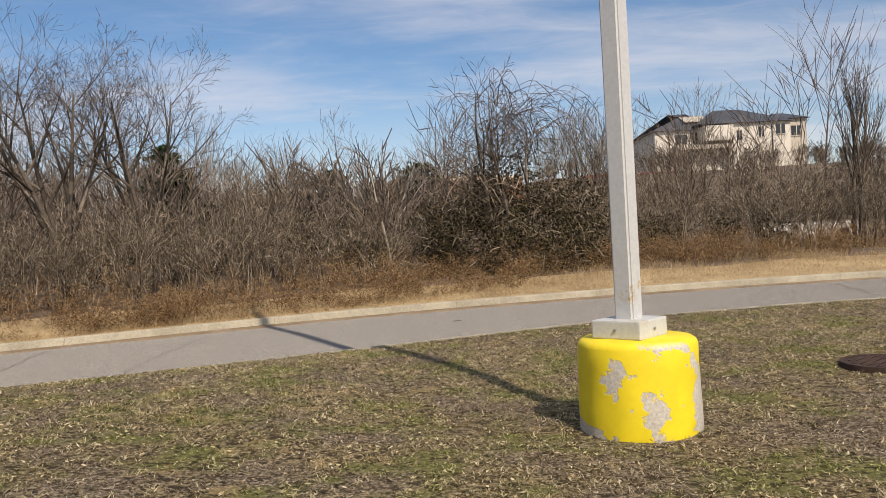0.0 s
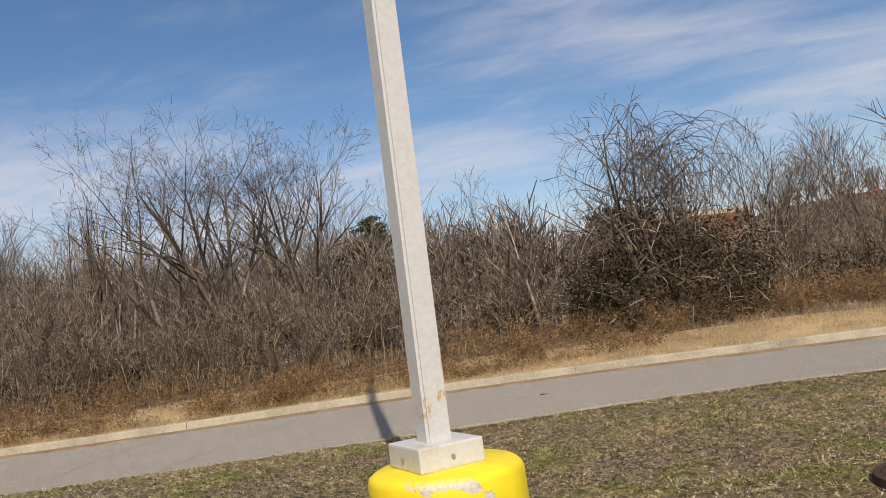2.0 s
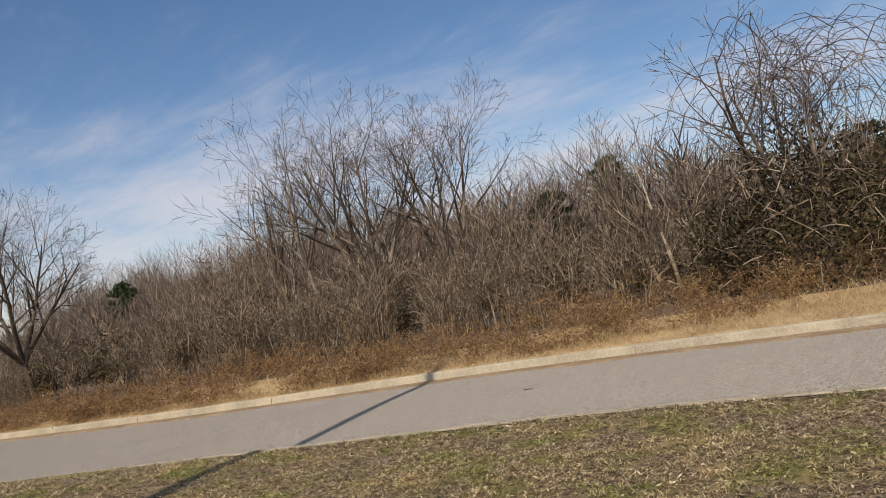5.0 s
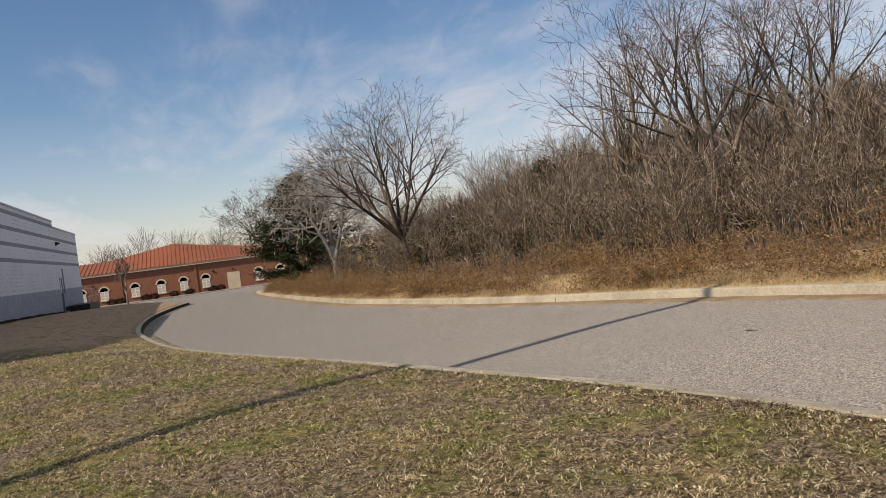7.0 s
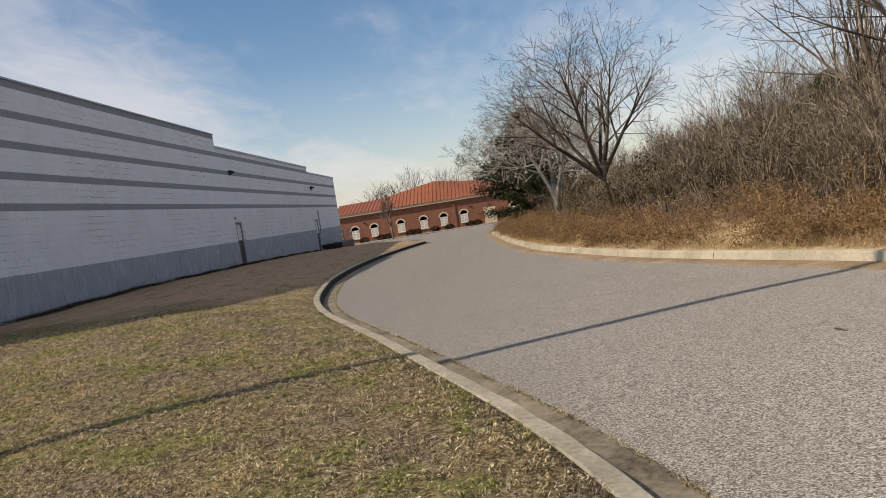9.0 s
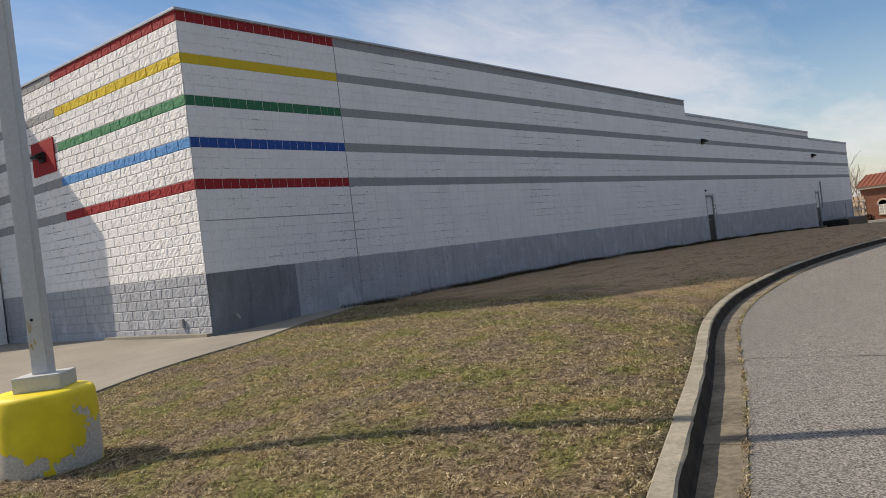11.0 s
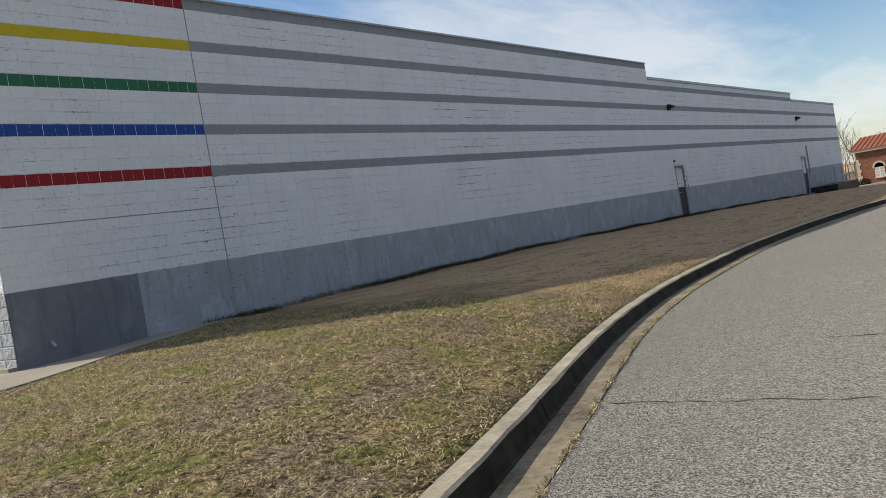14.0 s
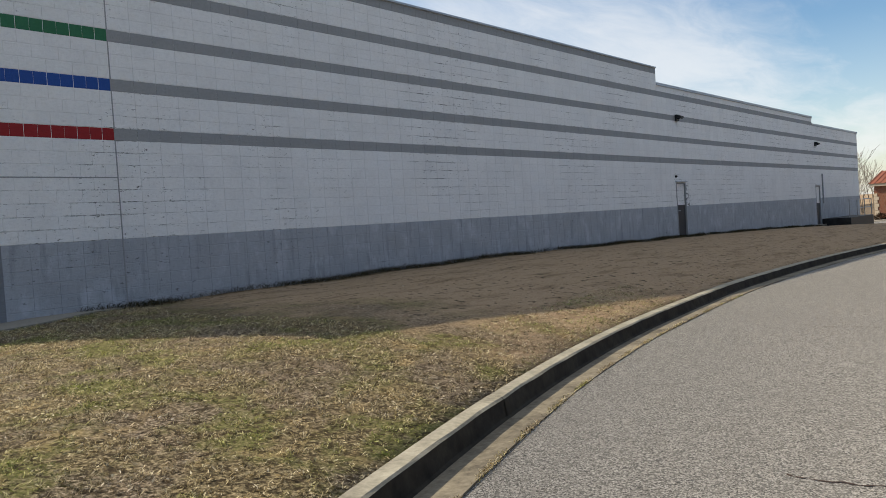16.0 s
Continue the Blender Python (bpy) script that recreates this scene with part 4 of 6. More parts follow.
# ---- lamp post ----
def build_lamp_post():
    x, y = 1.87, 5.8
    z0 = float(south_z(x, y)) - 0.03
    e = thing("lamp_post", "tall grey square lamp post on a flaking yellow concrete base", "lamp post", Matrix.Translation((x, y, z0)) @ Matrix.Rotation(radians(45), 4, "Z"))
    top = 1.075 - z0
    bm = bmesh.new()
    seg, rings = 56, [(0.0, 0.438), (0.03, 0.444), (0.25, 0.441), (0.5, 0.438), (top - 0.05, 0.435), (top - 0.02, 0.425), (top, 0.395), (top + 0.006, 0.2)]
    loops = []
    for h, r in rings:
        lp = []
        for i in range(seg):
            a = 2 * math.pi * i / seg
            d = 0.004 * math.sin(a * 5 + h * 9) + 0.003 * math.sin(a * 11 + 2 + h * 20)
            lp.append(bm.verts.new(((r + d) * math.cos(a) + 0.033, (r + d) * math.sin(a) - 0.033, h)))
        loops.append(lp)
    for a, b in zip(loops, loops[1:]):
        for i in range(seg):
            bm.faces.new((a[i], a[(i + 1) % seg], b[(i + 1) % seg], b[i])).smooth = True
    bm.faces.new(loops[-1])
    part("concrete_base", bm, M["base"], e, "round concrete base with flaking yellow paint")
    s = 0.2
    bm = bmesh.new()
    box(bm, (-s, -s, top + 0.004), (s, s, top + 0.14), 0.012)
    part("base_cover", bm, M["pole"], e, "square grey metal cover")
    bm = bmesh.new()
    w = 0.077
    box(bm, (-w, -w, top + 0.13), (w, w, 12.0))
    bmesh.ops.bevel(bm, geom=[q for q in bm.edges if abs((q.verts[0].co - q.verts[1].co).z) > 1], offset=0.016, segments=3, affect="EDGES")
    pole = part("pole", bm, M["pole"], e, "square grey steel shaft with a rust mark", Matrix.Translation((0, 0, 0)))
    part("cap", boxed((-w - 0.006, -w - 0.006, 12.0), (w + 0.006, w + 0.006, 12.05), 0.008), M["pole"], e)
    bm = bmesh.new()
    rod(bm, (w - 0.002, -0.02, top + 0.62), (w + 0.006, -0.02, top + 0.62), 0.013, 10)
    part("plug", bm, M["dark_metal"], e, "small dark plug")
    for p in ((-s - 0.004, 0.0), (0.0, -s - 0.004)):
        bm = bmesh.new()
        rod(bm, (p[0], p[1], top + 0.07), (p[0] * 1.04, p[1] * 1.04, top + 0.07), 0.012, 6)
        part("screw", bm, M["galv"], e)


def build_manhole():
    x, y = 4.78, 7.42
    z = float(south_z(x, y))
    e = thing("manhole_cover", "round rusty cast-iron manhole cover set in the lawn", "manhole cover", Matrix.Translation((x, y, z + 0.01)))
    bm = bmesh.new()
    for r1, r2, h in ((0.44, 0.385, 0.035),):
        for i in range(40):
            a0, a1 = 2 * math.pi * i / 40, 2 * math.pi * (i + 1) / 40
            q = [bm.verts.new((r * math.cos(a), r * math.sin(a), hh)) for r, a, hh in ((r1, a0, -0.02), (r1, a1, -0.02), (r1 - 0.01, a1, h), (r1 - 0.01, a0, h), (r2, a1, h), (r2, a0, h), (r2, a1, 0.0), (r2, a0, 0.0))]
            bm.faces.new(q[0:4])
            bm.faces.new((q[3], q[2], q[4], q[5]))
            bm.faces.new((q[5], q[4], q[6], q[7]))
    part("frame", bm, M["iron"], e)
    bm = bmesh.new()
    bmesh.ops.create_cone(bm, cap_ends=True, segments=40, radius1=0.38, radius2=0.378, depth=0.03, matrix=Matrix.Translation((0, 0, 0.01)))
    for i in range(-6, 7):
        for j in range(-6, 7):
            if math.hypot(i, j) < 6.2 and (i + j) % 2 == 0:
                box(bm, (i * 0.056 - 0.02, j * 0.056 - 0.02, 0.02), (i * 0.056 + 0.02, j * 0.056 + 0.02, 0.034), 0.0)
    part("lid", bm, M["iron"], e, "studded rusty lid")


build_lamp_post()
build_manhole()


# ---- plants ----
def tubes(segs, sides=3):
    """Arrays for tapered stems: each row is x0 y0 z0 x1 y1 z1 r0 r1."""
    s = np.asarray(segs, float)
    a, b = s[:, 0:3], s[:, 3:6]
    d = b - a
    d /= np.maximum(np.linalg.norm(d, axis=1, keepdims=True), 1e-6)
    ref = np.where(np.abs(d[:, 2:3]) > 0.9, np.array([[1.0, 0, 0]]), np.array([[0, 0, 1.0]]))
    u = np.cross(d, ref)
    u /= np.maximum(np.linalg.norm(u, axis=1, keepdims=True), 1e-6)
    w = np.cross(d, u)
    n = len(s)
    v = np.zeros((n, 2 * sides, 3))
    for i in range(sides):
        an = 2 * math.pi * i / sides
        o = math.cos(an) * u + math.sin(an) * w
        v[:, i] = a + o * s[:, 6:7]
        v[:, sides + i] = b + o * s[:, 7:8]
    base = (np.arange(n) * 2 * sides)[:, None]
    f = np.concatenate([base + np.array([[i, (i + 1) % sides, sides + (i + 1) % sides, sides + i]]) for i in range(sides)], 0)
    return v.reshape(-1, 3), f


def ribbons(segs, rnd):
    """Thin far-off stems: one narrow quad each."""
    s = np.asarray(segs, float)
    a, b = s[:, 0:3], s[:, 3:6]
    side = rnd.normal(size=(len(s), 3))
    side -= (side * (b - a)).sum(1, keepdims=True) / np.maximum(((b - a) ** 2).sum(1, keepdims=True), 1e-9) * (b - a)
    side /= np.linalg.norm(side, axis=1, keepdims=True)
    v = np.stack([a - side * s[:, 6:7], a + side * s[:, 6:7], b + side * s[:, 7:8], b - side * s[:, 7:8]], 1)
    f = np.arange(len(s) * 4).reshape(-1, 4)
    return v.reshape(-1, 3), f


def leaves(points, size, rnd):
    """Small four-cornered leaves, each turned its own way."""
    p = np.asarray(points)
    n = len(p)
    u = rnd.normal(size=(n, 3))
    u /= np.linalg.norm(u, axis=1, keepdims=True)
    w = np.cross(u, rnd.normal(size=(n, 3)))
    w /= np.linalg.norm(w, axis=1, keepdims=True)
    s = size * rnd.uniform(0.5, 1.3, (n, 1))
    v = np.stack([p - u * s, p + w * s * 0.5, p + u * s, p - w * s * 0.5], 1)
    return v.reshape(-1, 3), np.arange(n * 4).reshape(-1, 4)


def grow(rnd, start, way, length, radius, level, out, kids=(5, 4, 4, 3), bend=0.16, rise=0.06, spread=0.75, shrink=0.62, thin=0.004, cuts=(6, 4, 3, 2, 2)):
    """One tapering limb and the side limbs that leave it in turn round its axis; rows go to out[level]."""
    steps = cuts[level]
    p, d = np.array(start, float), np.array(way, float)
    at = [(p, d, radius)]
    for i in range(steps):
        d = d + np.array([rnd.gauss(0, bend), rnd.gauss(0, bend), rnd.gauss(0, bend * 0.6) + rise])
        d /= np.linalg.norm(d)
        q = p + d * length / steps
        r0 = max(radius * (1 - 0.8 * i / steps), thin)
        r1 = max(radius * (1 - 0.8 * (i + 1) / steps), thin * 0.6)
        out[level].append((*p, *q, r0, r1))
        at.append((q, d, r1))
        p = q
    if level < len(kids):
        low = 0.32 if level == 0 else 0.2
        turn = rnd.uniform(0, 6.28)
        for j in range(kids[level]):
            k = low + (1 - low) * (j + rnd.uniform(0.1, 0.95)) / kids[level]
            i = min(int(k * steps), steps - 1)
            w = k * steps - i
            q = at[i][0] * (1 - w) + at[i + 1][0] * w
            dd, r = at[i + 1][1], at[i][2] * (1 - w) + at[i + 1][2] * w
            u = np.cross(dd, (0.0, 0.0, 1.0) if abs(dd[2]) < 0.9 else (1.0, 0.0, 0.0))
            u /= np.linalg.norm(u)
            v = np.cross(dd, u)
            az = turn + j * 2.4 + rnd.uniform(-0.5, 0.5)
            lean = spread * rnd.uniform(0.75, 1.25)
            nd = dd * math.cos(lean) + (u * math.cos(az) + v * math.sin(az)) * math.sin(lean)
            grow(rnd, q, nd, length * shrink * (1.3 - 0.75 * k) * rnd.uniform(0.6, 1.22), max(r * 0.66, thin), level + 1, out, kids, bend, rise, spread, shrink, thin, cuts)


def bare_tree(name, x, y, high, label, seed, mat, lean=(0, 0), stems=1, kids=(6, 5, 4, 4), spread=0.75, thick=0.018, rise=0.06, z=None, shrink=0.62, first=0.55, thin=0.0055, category="tree", open_angle=0.35, bend=0.05, fork=0.0):
    """A leafless tree: its stems part at the ground, or at the height fork on one bole."""
    rnd = random.Random(seed)
    out = [[] for _ in range(6)]
    z0 = float(ground_z(x, y)) - 0.1 if z is None else z
    base = np.zeros(3)
    if fork:
        tip = np.array((lean[0] * fork, lean[1] * fork, fork))
        mid = tip * 0.5 + np.array((rnd.gauss(0, 0.06), rnd.gauss(0, 0.06), 0))
        r = high * thick
        out[0] += [(0, 0, 0, *mid, r * 1.5, r * 1.2), (*mid, *tip, r * 1.2, r * 1.1)]
        base = tip - np.array((0, 0, 0.05))
    for s in range(stems):
        a = 2 * math.pi * s / max(stems, 1) + rnd.uniform(0, 1)
        wide = open_angle * rnd.uniform(0.5, 1.2) if stems > 1 else 0
        w = np.array([lean[0] + math.cos(a) * wide, lean[1] + math.sin(a) * wide, 1.0])
        w /= np.linalg.norm(w)
        hh = (high - fork) * (1 if stems == 1 else rnd.uniform(0.78, 1.05))
        foot = base + np.array((math.cos(a), math.sin(a), 0)) * (0.12 if stems > 1 and not fork else 0.0)
        grow(rnd, foot, w, hh * first, high * thick, 0, out, kids, bend, rise, spread, shrink, thin)
    e = thing(name, label, category, Matrix.Translation((x, y, z0)))
    v, f = tubes(out[0] + out[1], 6)
    put("trunk", mesh_of("trunk", v, f, [mat], None, True), e)
    rest = np.array([r for l in out[2:] for r in l])
    stout = rest[:, 6] > 0.011
    v, f = tubes(rest[stout], 3)
    v2, f2 = ribbons(rest[~stout], np.random.default_rng(seed))
    v, f = np.concatenate([v, v2]), np.concatenate([f, f2 + len(v)])
    put("crown", mesh_of("crown", v, f, [mat]), e)
    return e


def shrub_rows(seed, high, stems, kids, thin, spread=0.8, bend=0.22, rise=0.02, radius=0.018, flare=0.6, cuts=(4, 3, 2, 2, 2)):
    rnd = random.Random(seed)
    out = [[] for _ in range(6)]
    for s in range(stems):
        a = rnd.uniform(0, 2 * math.pi)
        w = np.array([math.cos(a) * rnd.uniform(0.05, flare), math.sin(a) * rnd.uniform(0.05, flare), 1.0])
        w /= np.linalg.norm(w)
        b = rnd.uniform(0, 0.35) * high * 0.4
        grow(rnd, (math.cos(a) * b, math.sin(a) * b, 0), w, high * rnd.uniform(0.5, 0.95), radius, 0, out, kids, bend, rise, spread, 0.66, thin, cuts)
    return np.array([r for l in out for r in l])


def scatter(rows, spots):
    """Copies of a plant's stems: spots are x, y, z, turn, size."""
    res = []
    for x, y, z, turn, size in spots:
        c, s = math.cos(turn), math.sin(turn)
        r = rows.copy()
        for o in (0, 3):
            px, py = rows[:, o].copy(), rows[:, o + 1].copy()
            r[:, o], r[:, o + 1], r[:, o + 2] = (px * c - py * s) * size + x, (px * s + py * c) * size + y, rows[:, o + 2] * size + z
        res.append(r)
    return np.concatenate(res)


def spots_in(rnd, n, x0, x1, d0, d1, s0, s1, keep=None):
    out = []
    while len(out) < n:
        x = rnd.uniform(x0, x1)
        y = float(far_y(x)) + 0.16 + rnd.uniform(d0, d1)
        if keep and not keep(x, y):
            continue
        out.append((x, y, float(north_z(x, y)) - 0.05, rnd.uniform(0, 6.28), s0 + (s1 - s0) * 1.2 * rnd.random() ** 1.8))
    return out


def stuff(name, v, f, mat, label, category):
    put(name, mesh_of(name, v, f, [mat]), label=label, category=category, kind="stuff")


def blades(pts, high, lean, width, rnd, faces_of=3):
    """Grass blades: each a slim bent leaf of two triangles."""
    n = len(pts)
    a = rnd.uniform(0, 2 * math.pi, n)
    h = high * rnd.uniform(0.5, 1.35, n)
    l = lean * rnd.uniform(0.3, 1.5, n) * h
    tip = pts + np.stack([np.cos(a) * l, np.sin(a) * l, h], 1)
    mid = pts + np.stack([np.cos(a) * l * 0.35, np.sin(a) * l * 0.35, h * 0.62], 1)
    b = rnd.uniform(0, 2 * math.pi, n)
    side = np.stack([np.cos(b), np.sin(b), np.zeros(n)], 1) * (width * rnd.uniform(0.6, 1.3, n))[:, None]
    v = np.stack([pts - side, mid + side * 0.7, tip, mid - side * 0.9], 1)
    return v.reshape(-1, 3), np.arange(n * 4).reshape(-1, 4)


def value_noise(x, y, cell, seed):
    """Smooth noise from 0 to 1 over the plan."""
    g = np.random.default_rng(seed).random((256, 256))
    u, v = x / cell, y / cell
    i, j = np.floor(u).astype(int), np.floor(v).astype(int)
    a, b = smooth(u - i), smooth(v - j)
    at = lambda p, q: g[p % 256, q % 256]
    return (at(i, j) * (1 - a) + at(i + 1, j) * a) * (1 - b) + (at(i, j + 1) * (1 - a) + at(i + 1, j + 1) * a) * b


def build_lawn_grass():
    rnd = np.random.default_rng(11)

    def field(n, x0, x1, back0, back1):
        x = rnd.uniform(x0, x1, n)
        y = near_y(x) - rnd.uniform(back0, back1, n)
        return x, y
    chunks = []
    for n, x0, x1, b0, b1 in ((250000, -8, 9, 0.0, 8.2), (45000, -14, -8, 0.0, 6.8), (70000, -2, 8, 0.0, 4.5), (6000, -30, -14, 0.0, 6.3)):
        chunks.append(field(n, x0, x1, b0, b1))
    x, y = np.concatenate([c[0] for c in chunks]), np.concatenate([c[1] for c in chunks])
    edge = np.interp(x, [-7.6, -6.4, -2.4, 0, 3, 8, 20], [0.1, 0.75, 2.25, 2.75, 2.9, 2.7, 2.0])
    ok = (y > 0.1) & ((x < -7.6) | (y > edge + 0.02)) & (np.hypot(x - 4.78, y - 7.42) > 0.46) & (np.hypot(x - 1.87, y - 5.8) > 0.45)
    clump = 0.72 * value_noise(x, y, 0.055, 3) + 0.18 * value_noise(x, y, 0.15, 4) + 0.10 * value_noise(x, y, 1.1, 5)
    ok &= (clump + rnd.uniform(-0.05, 0.05, len(x)) > 0.43) & ((x > -7.6 - 1.0 * ripple(x, y, 0.8)) | (y > near_y(x) - 1.15 + 0.25 * ripple(x, y, 1.4)) | (rnd.uniform(0, 1, len(x)) < 0.012))
    x, y, clump = x[ok], y[ok], clump[ok]
    pts = np.stack([x, y, south_z(x, y) - 0.004], 1)
    v, f = blades(pts, 0.009 + 0.075 * np.clip(clump - 0.42, 0, 1), 1.4, 0.0042, rnd)
    n = 190000
    x = rnd.uniform(-13, 8.5, n)
    y = near_y(x) - rnd.uniform(0.0, 8.2, n)
    edge = np.interp(x, [-7.6, -6.4, -2.4, 0, 3, 8, 20], [0.1, 0.75, 2.25, 2.75, 2.9, 2.7, 2.0])
    ok = (y > 0.2) & (y > edge + 0.05) & (np.hypot(x - 4.78, y - 7.42) > 0.46) & (np.hypot(x - 1.87, y - 5.8) > 0.47)
    ok &= (0.72 * value_noise(x, y, 0.055, 3) + 0.18 * value_noise(x, y, 0.15, 4) + 0.10 * value_noise(x, y, 1.1, 5) + rnd.uniform(-0.1, 0.1, n)) > 0.43
    ok &= (x > -7.4) | (y > near_y(x) - 1.05)
    x, y = x[ok], y[ok]
    k = len(x)
    a = rnd.uniform(0, 6.283, k)
    l = rnd.uniform(0.007, 0.024, k)
    w = rnd.uniform(0.0028, 0.0065, k)
    d = np.stack([np.cos(a), np.sin(a), rnd.normal(0, 0.4, k)], 1)
    s = np.stack([-np.sin(a), np.cos(a), rnd.normal(0, 0.6, k)], 1)
    c = np.stack([x, y, south_z(x, y) + rnd.uniform(0.006, 0.028, k)], 1)
    q = np.stack([c - d * l[:, None], c + s * w[:, None], c + d * l[:, None], c - s * w[:, None]], 1).reshape(-1, 3)
    v, f = np.concatenate([v, q]), np.concatenate([f, np.arange(k * 4).reshape(-1, 4) + len(v)])
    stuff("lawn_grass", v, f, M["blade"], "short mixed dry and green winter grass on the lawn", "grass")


def build_verge_straw():
    rnd = np.random.default_rng(12)
    n = 78000
    x = rnd.uniform(-45, 20, n)
    deep = np.interp(x, [-45, -6, 0, 5, 20], [0.5, 0.55, 1.0, 2.1, 3.0])
    k = rnd.uniform(0, 1, n) ** 0.9
    y = far_y(x) + 0.2 + k * deep
    ok = (ripple(x, y, 3.0) + rnd.uniform(-1, 1, n)) > -0.6
    x, y, k = x[ok], y[ok], k[ok]
    pts = np.stack([x, y, north_z(x, y) - 0.01], 1)
    h = 0.05 + 0.06 * k
    v, f = blades(pts, h, 1.3, 0.0045, rnd)
    stuff("verge_straw", v, f, M["straw"], "matted dry straw-coloured grass along the kerb", "grass")
    # tall bleached grasses before the brush
    n = 16000
    x = rnd.uniform(-9, 20, n)
    y = far_y(x) + 0.2 + np.interp(x, [-30, -6, 0, 5, 20], [0.7, 0.7, 1.2, 2.3, 3.2]) + rnd.normal(0, 0.5, n)
    ok = (ripple(x, y, 1.3) + rnd.uniform(-1, 1, n)) > 0.1
    x, y = x[ok], np.maximum(y[ok], far_y(x[ok]) + 0.4)
    pts = np.stack([x, y, north_z(x, y) - 0.01], 1)
    v, f = blades(pts, 0.2, 0.9, 0.0045, rnd)
    stuff("tall_straw", v, f, M["straw"], "tall bleached grass stalks before the brush", "grass")
    # dark tufts at the foot of the long wall
    n = 30000
    x = rnd.uniform(-50, -7.0, n)
    ok = value_noise(x, x * 0, 0.9, 8) + rnd.uniform(-0.2, 0.2, n) > 0.16
    x = x[ok]
    y = 0.02 + np.abs(rnd.normal(0, 0.24, len(x)))
    pts = np.stack([x, y, south_z(x, y) - 0.01], 1)
    v, f = blades(pts, 0.10 * np.exp(-(y / 0.3) ** 2) + 0.015, 1.1, 0.006, rnd)
    stuff("wall_weeds", v, f, M["vine_leaf"], "dark weeds growing along the foot of the block wall", "weeds")
    # edge weeds between gutter and asphalt
    n = 12000
    x = rnd.uniform(-16, 8, n)
    y = near_y(x) + 0.17 + GUTTER - 0.01 + rnd.normal(0, 0.012, n)
    ok = (ripple(x * 4, y * 0.2, 1.9) + rnd.uniform(-1, 1, n)) > 0.15
    x, y = x[ok], y[ok]
    pts = np.stack([x, y, road_z(x)], 1)
    v, f = blades(pts, 0.028, 1.2, 0.005, rnd)
    stuff("gutter_weeds", v, f, M["blade"], "small dry weeds along the gutter edge", "weeds")


def build_brush():
    """Bramble, bare thicket and the woods behind, each mass as one."""
    rnd = random.Random(21)
    nrnd = np.random.default_rng(22)
    weed = [shrub_rows(30 + i, 1.1, 6, (4, 3, 2), 0.005, 1.1, 0.3, -0.1, 0.007, 1.0, (4, 2, 2, 2)) for i in range(3)]
    depth = lambda x: float(np.interp(x, [-45, -6, 0, 5, 20], [0.1, 0.15, 0.7, 2.0, 3.0]))
    rows = []
    for i, w in enumerate(weed):
        sp = []
        for j in range(185):
            x = rnd.uniform(-46, 22)
            close = j % 5 > 1 and x < 3
            y = float(far_y(x)) + 0.3 + depth(x) + (abs(rnd.gauss(0, 0.7)) if close else abs(rnd.gauss(0, 1.6)) + rnd.uniform(0, 1.5))
            tall = rnd.uniform(0.55, 1.15) * (1.0 if x > -12 else 0.85) * (0.75 if close else 1.0)
            sp.append((x, y, float(north_z(x, y)) - 0.03, rnd.uniform(0, 6.28), tall))
        rows.append(scatter(w, sp))
    r = np.concatenate(rows)
    v, f = ribbons(r, nrnd)
    stuff("bramble", v, f, M["weed"], "tangled red-brown dead bramble and weeds", "brush")
    tips = r[nrnd.integers(0, len(r), 75000)]
    p = tips[:, 3:6] + nrnd.normal(0, 0.05, (len(tips), 3))
    v, f = leaves(p, 0.027, nrnd)
    stuff("bramble_leaves", v, f, M["weed"], "withered brown leaves in the bramble", "leaves")

    clear = lambda x, y: math.hypot((x - 3.0) * 0.8, y - 21.2) > 2.9
    shrubs = [shrub_rows(50 + i, 3.4, 6, (6, 4, 2), 0.0052, 0.6, 0.075, 0.03, 0.017, 0.5) for i in range(5)]
    rows = []
    for w in shrubs:
        sp = spots_in(rnd, 25, -44, 0, 2.6, 10.0, 0.28, 0.7, clear) + spots_in(rnd, 7, -18, -1, 4.0, 9.0, 0.5, 1.0, clear) + spots_in(rnd, 9, -1, 26, 4.5, 14.0, 0.4, 0.75, clear) + spots_in(rnd, 9, 5.5, 20, 4.0, 11.0, 0.5, 0.9, clear)
        rows.append(scatter(w, sp))
    r = np.concatenate(rows)
    thick = r[:, 6] > 0.0125
    v, f = tubes(r[thick], 3)
    v2, f2 = ribbons(r[~thick], nrnd)
    v, f = np.concatenate([v, v2]), np.concatenate([f, f2 + len(v)])
    stuff("thicket", v, f, M["twig"], "dense bare grey-brown thicket of saplings and shrubs", "brush")

    # shrubs that kept their dull leaves
    pts = []
    for x, y, z, turn, size in spots_in(rnd, 46, -30, 12, 3.0, 8.5, 0.6, 1.3):
        m = 420
        u = nrnd.normal(size=(m, 3))
        u /= np.linalg.norm(u, axis=1, keepdims=True)
        lump = 1 + 0.35 * np.sin(u[:, :1] * 4 + turn) * np.cos(u[:, 1:2] * 5 + turn * 2)
        pts.append(u * lump * nrnd.uniform(0.35, 1.0, (m, 1)) * np.array((0.9, 0.7, 0.75)) * size + np.array((x, y, z + 0.8 * size + 0.3)))
    v, f = leaves(np.concatenate(pts), 0.05, nrnd)
    stuff("evergreen_shrubs", v, f, M["vine_leaf"], "dull dark-leaved shrubs in the thicket", "shrubs")

    mids = [shrub_rows(70 + i, 7.0, 2, (7, 5, 3), 0.008, 0.5, 0.06, 0.05, 0.04, 0.22) for i in range(5)]
    rows = []
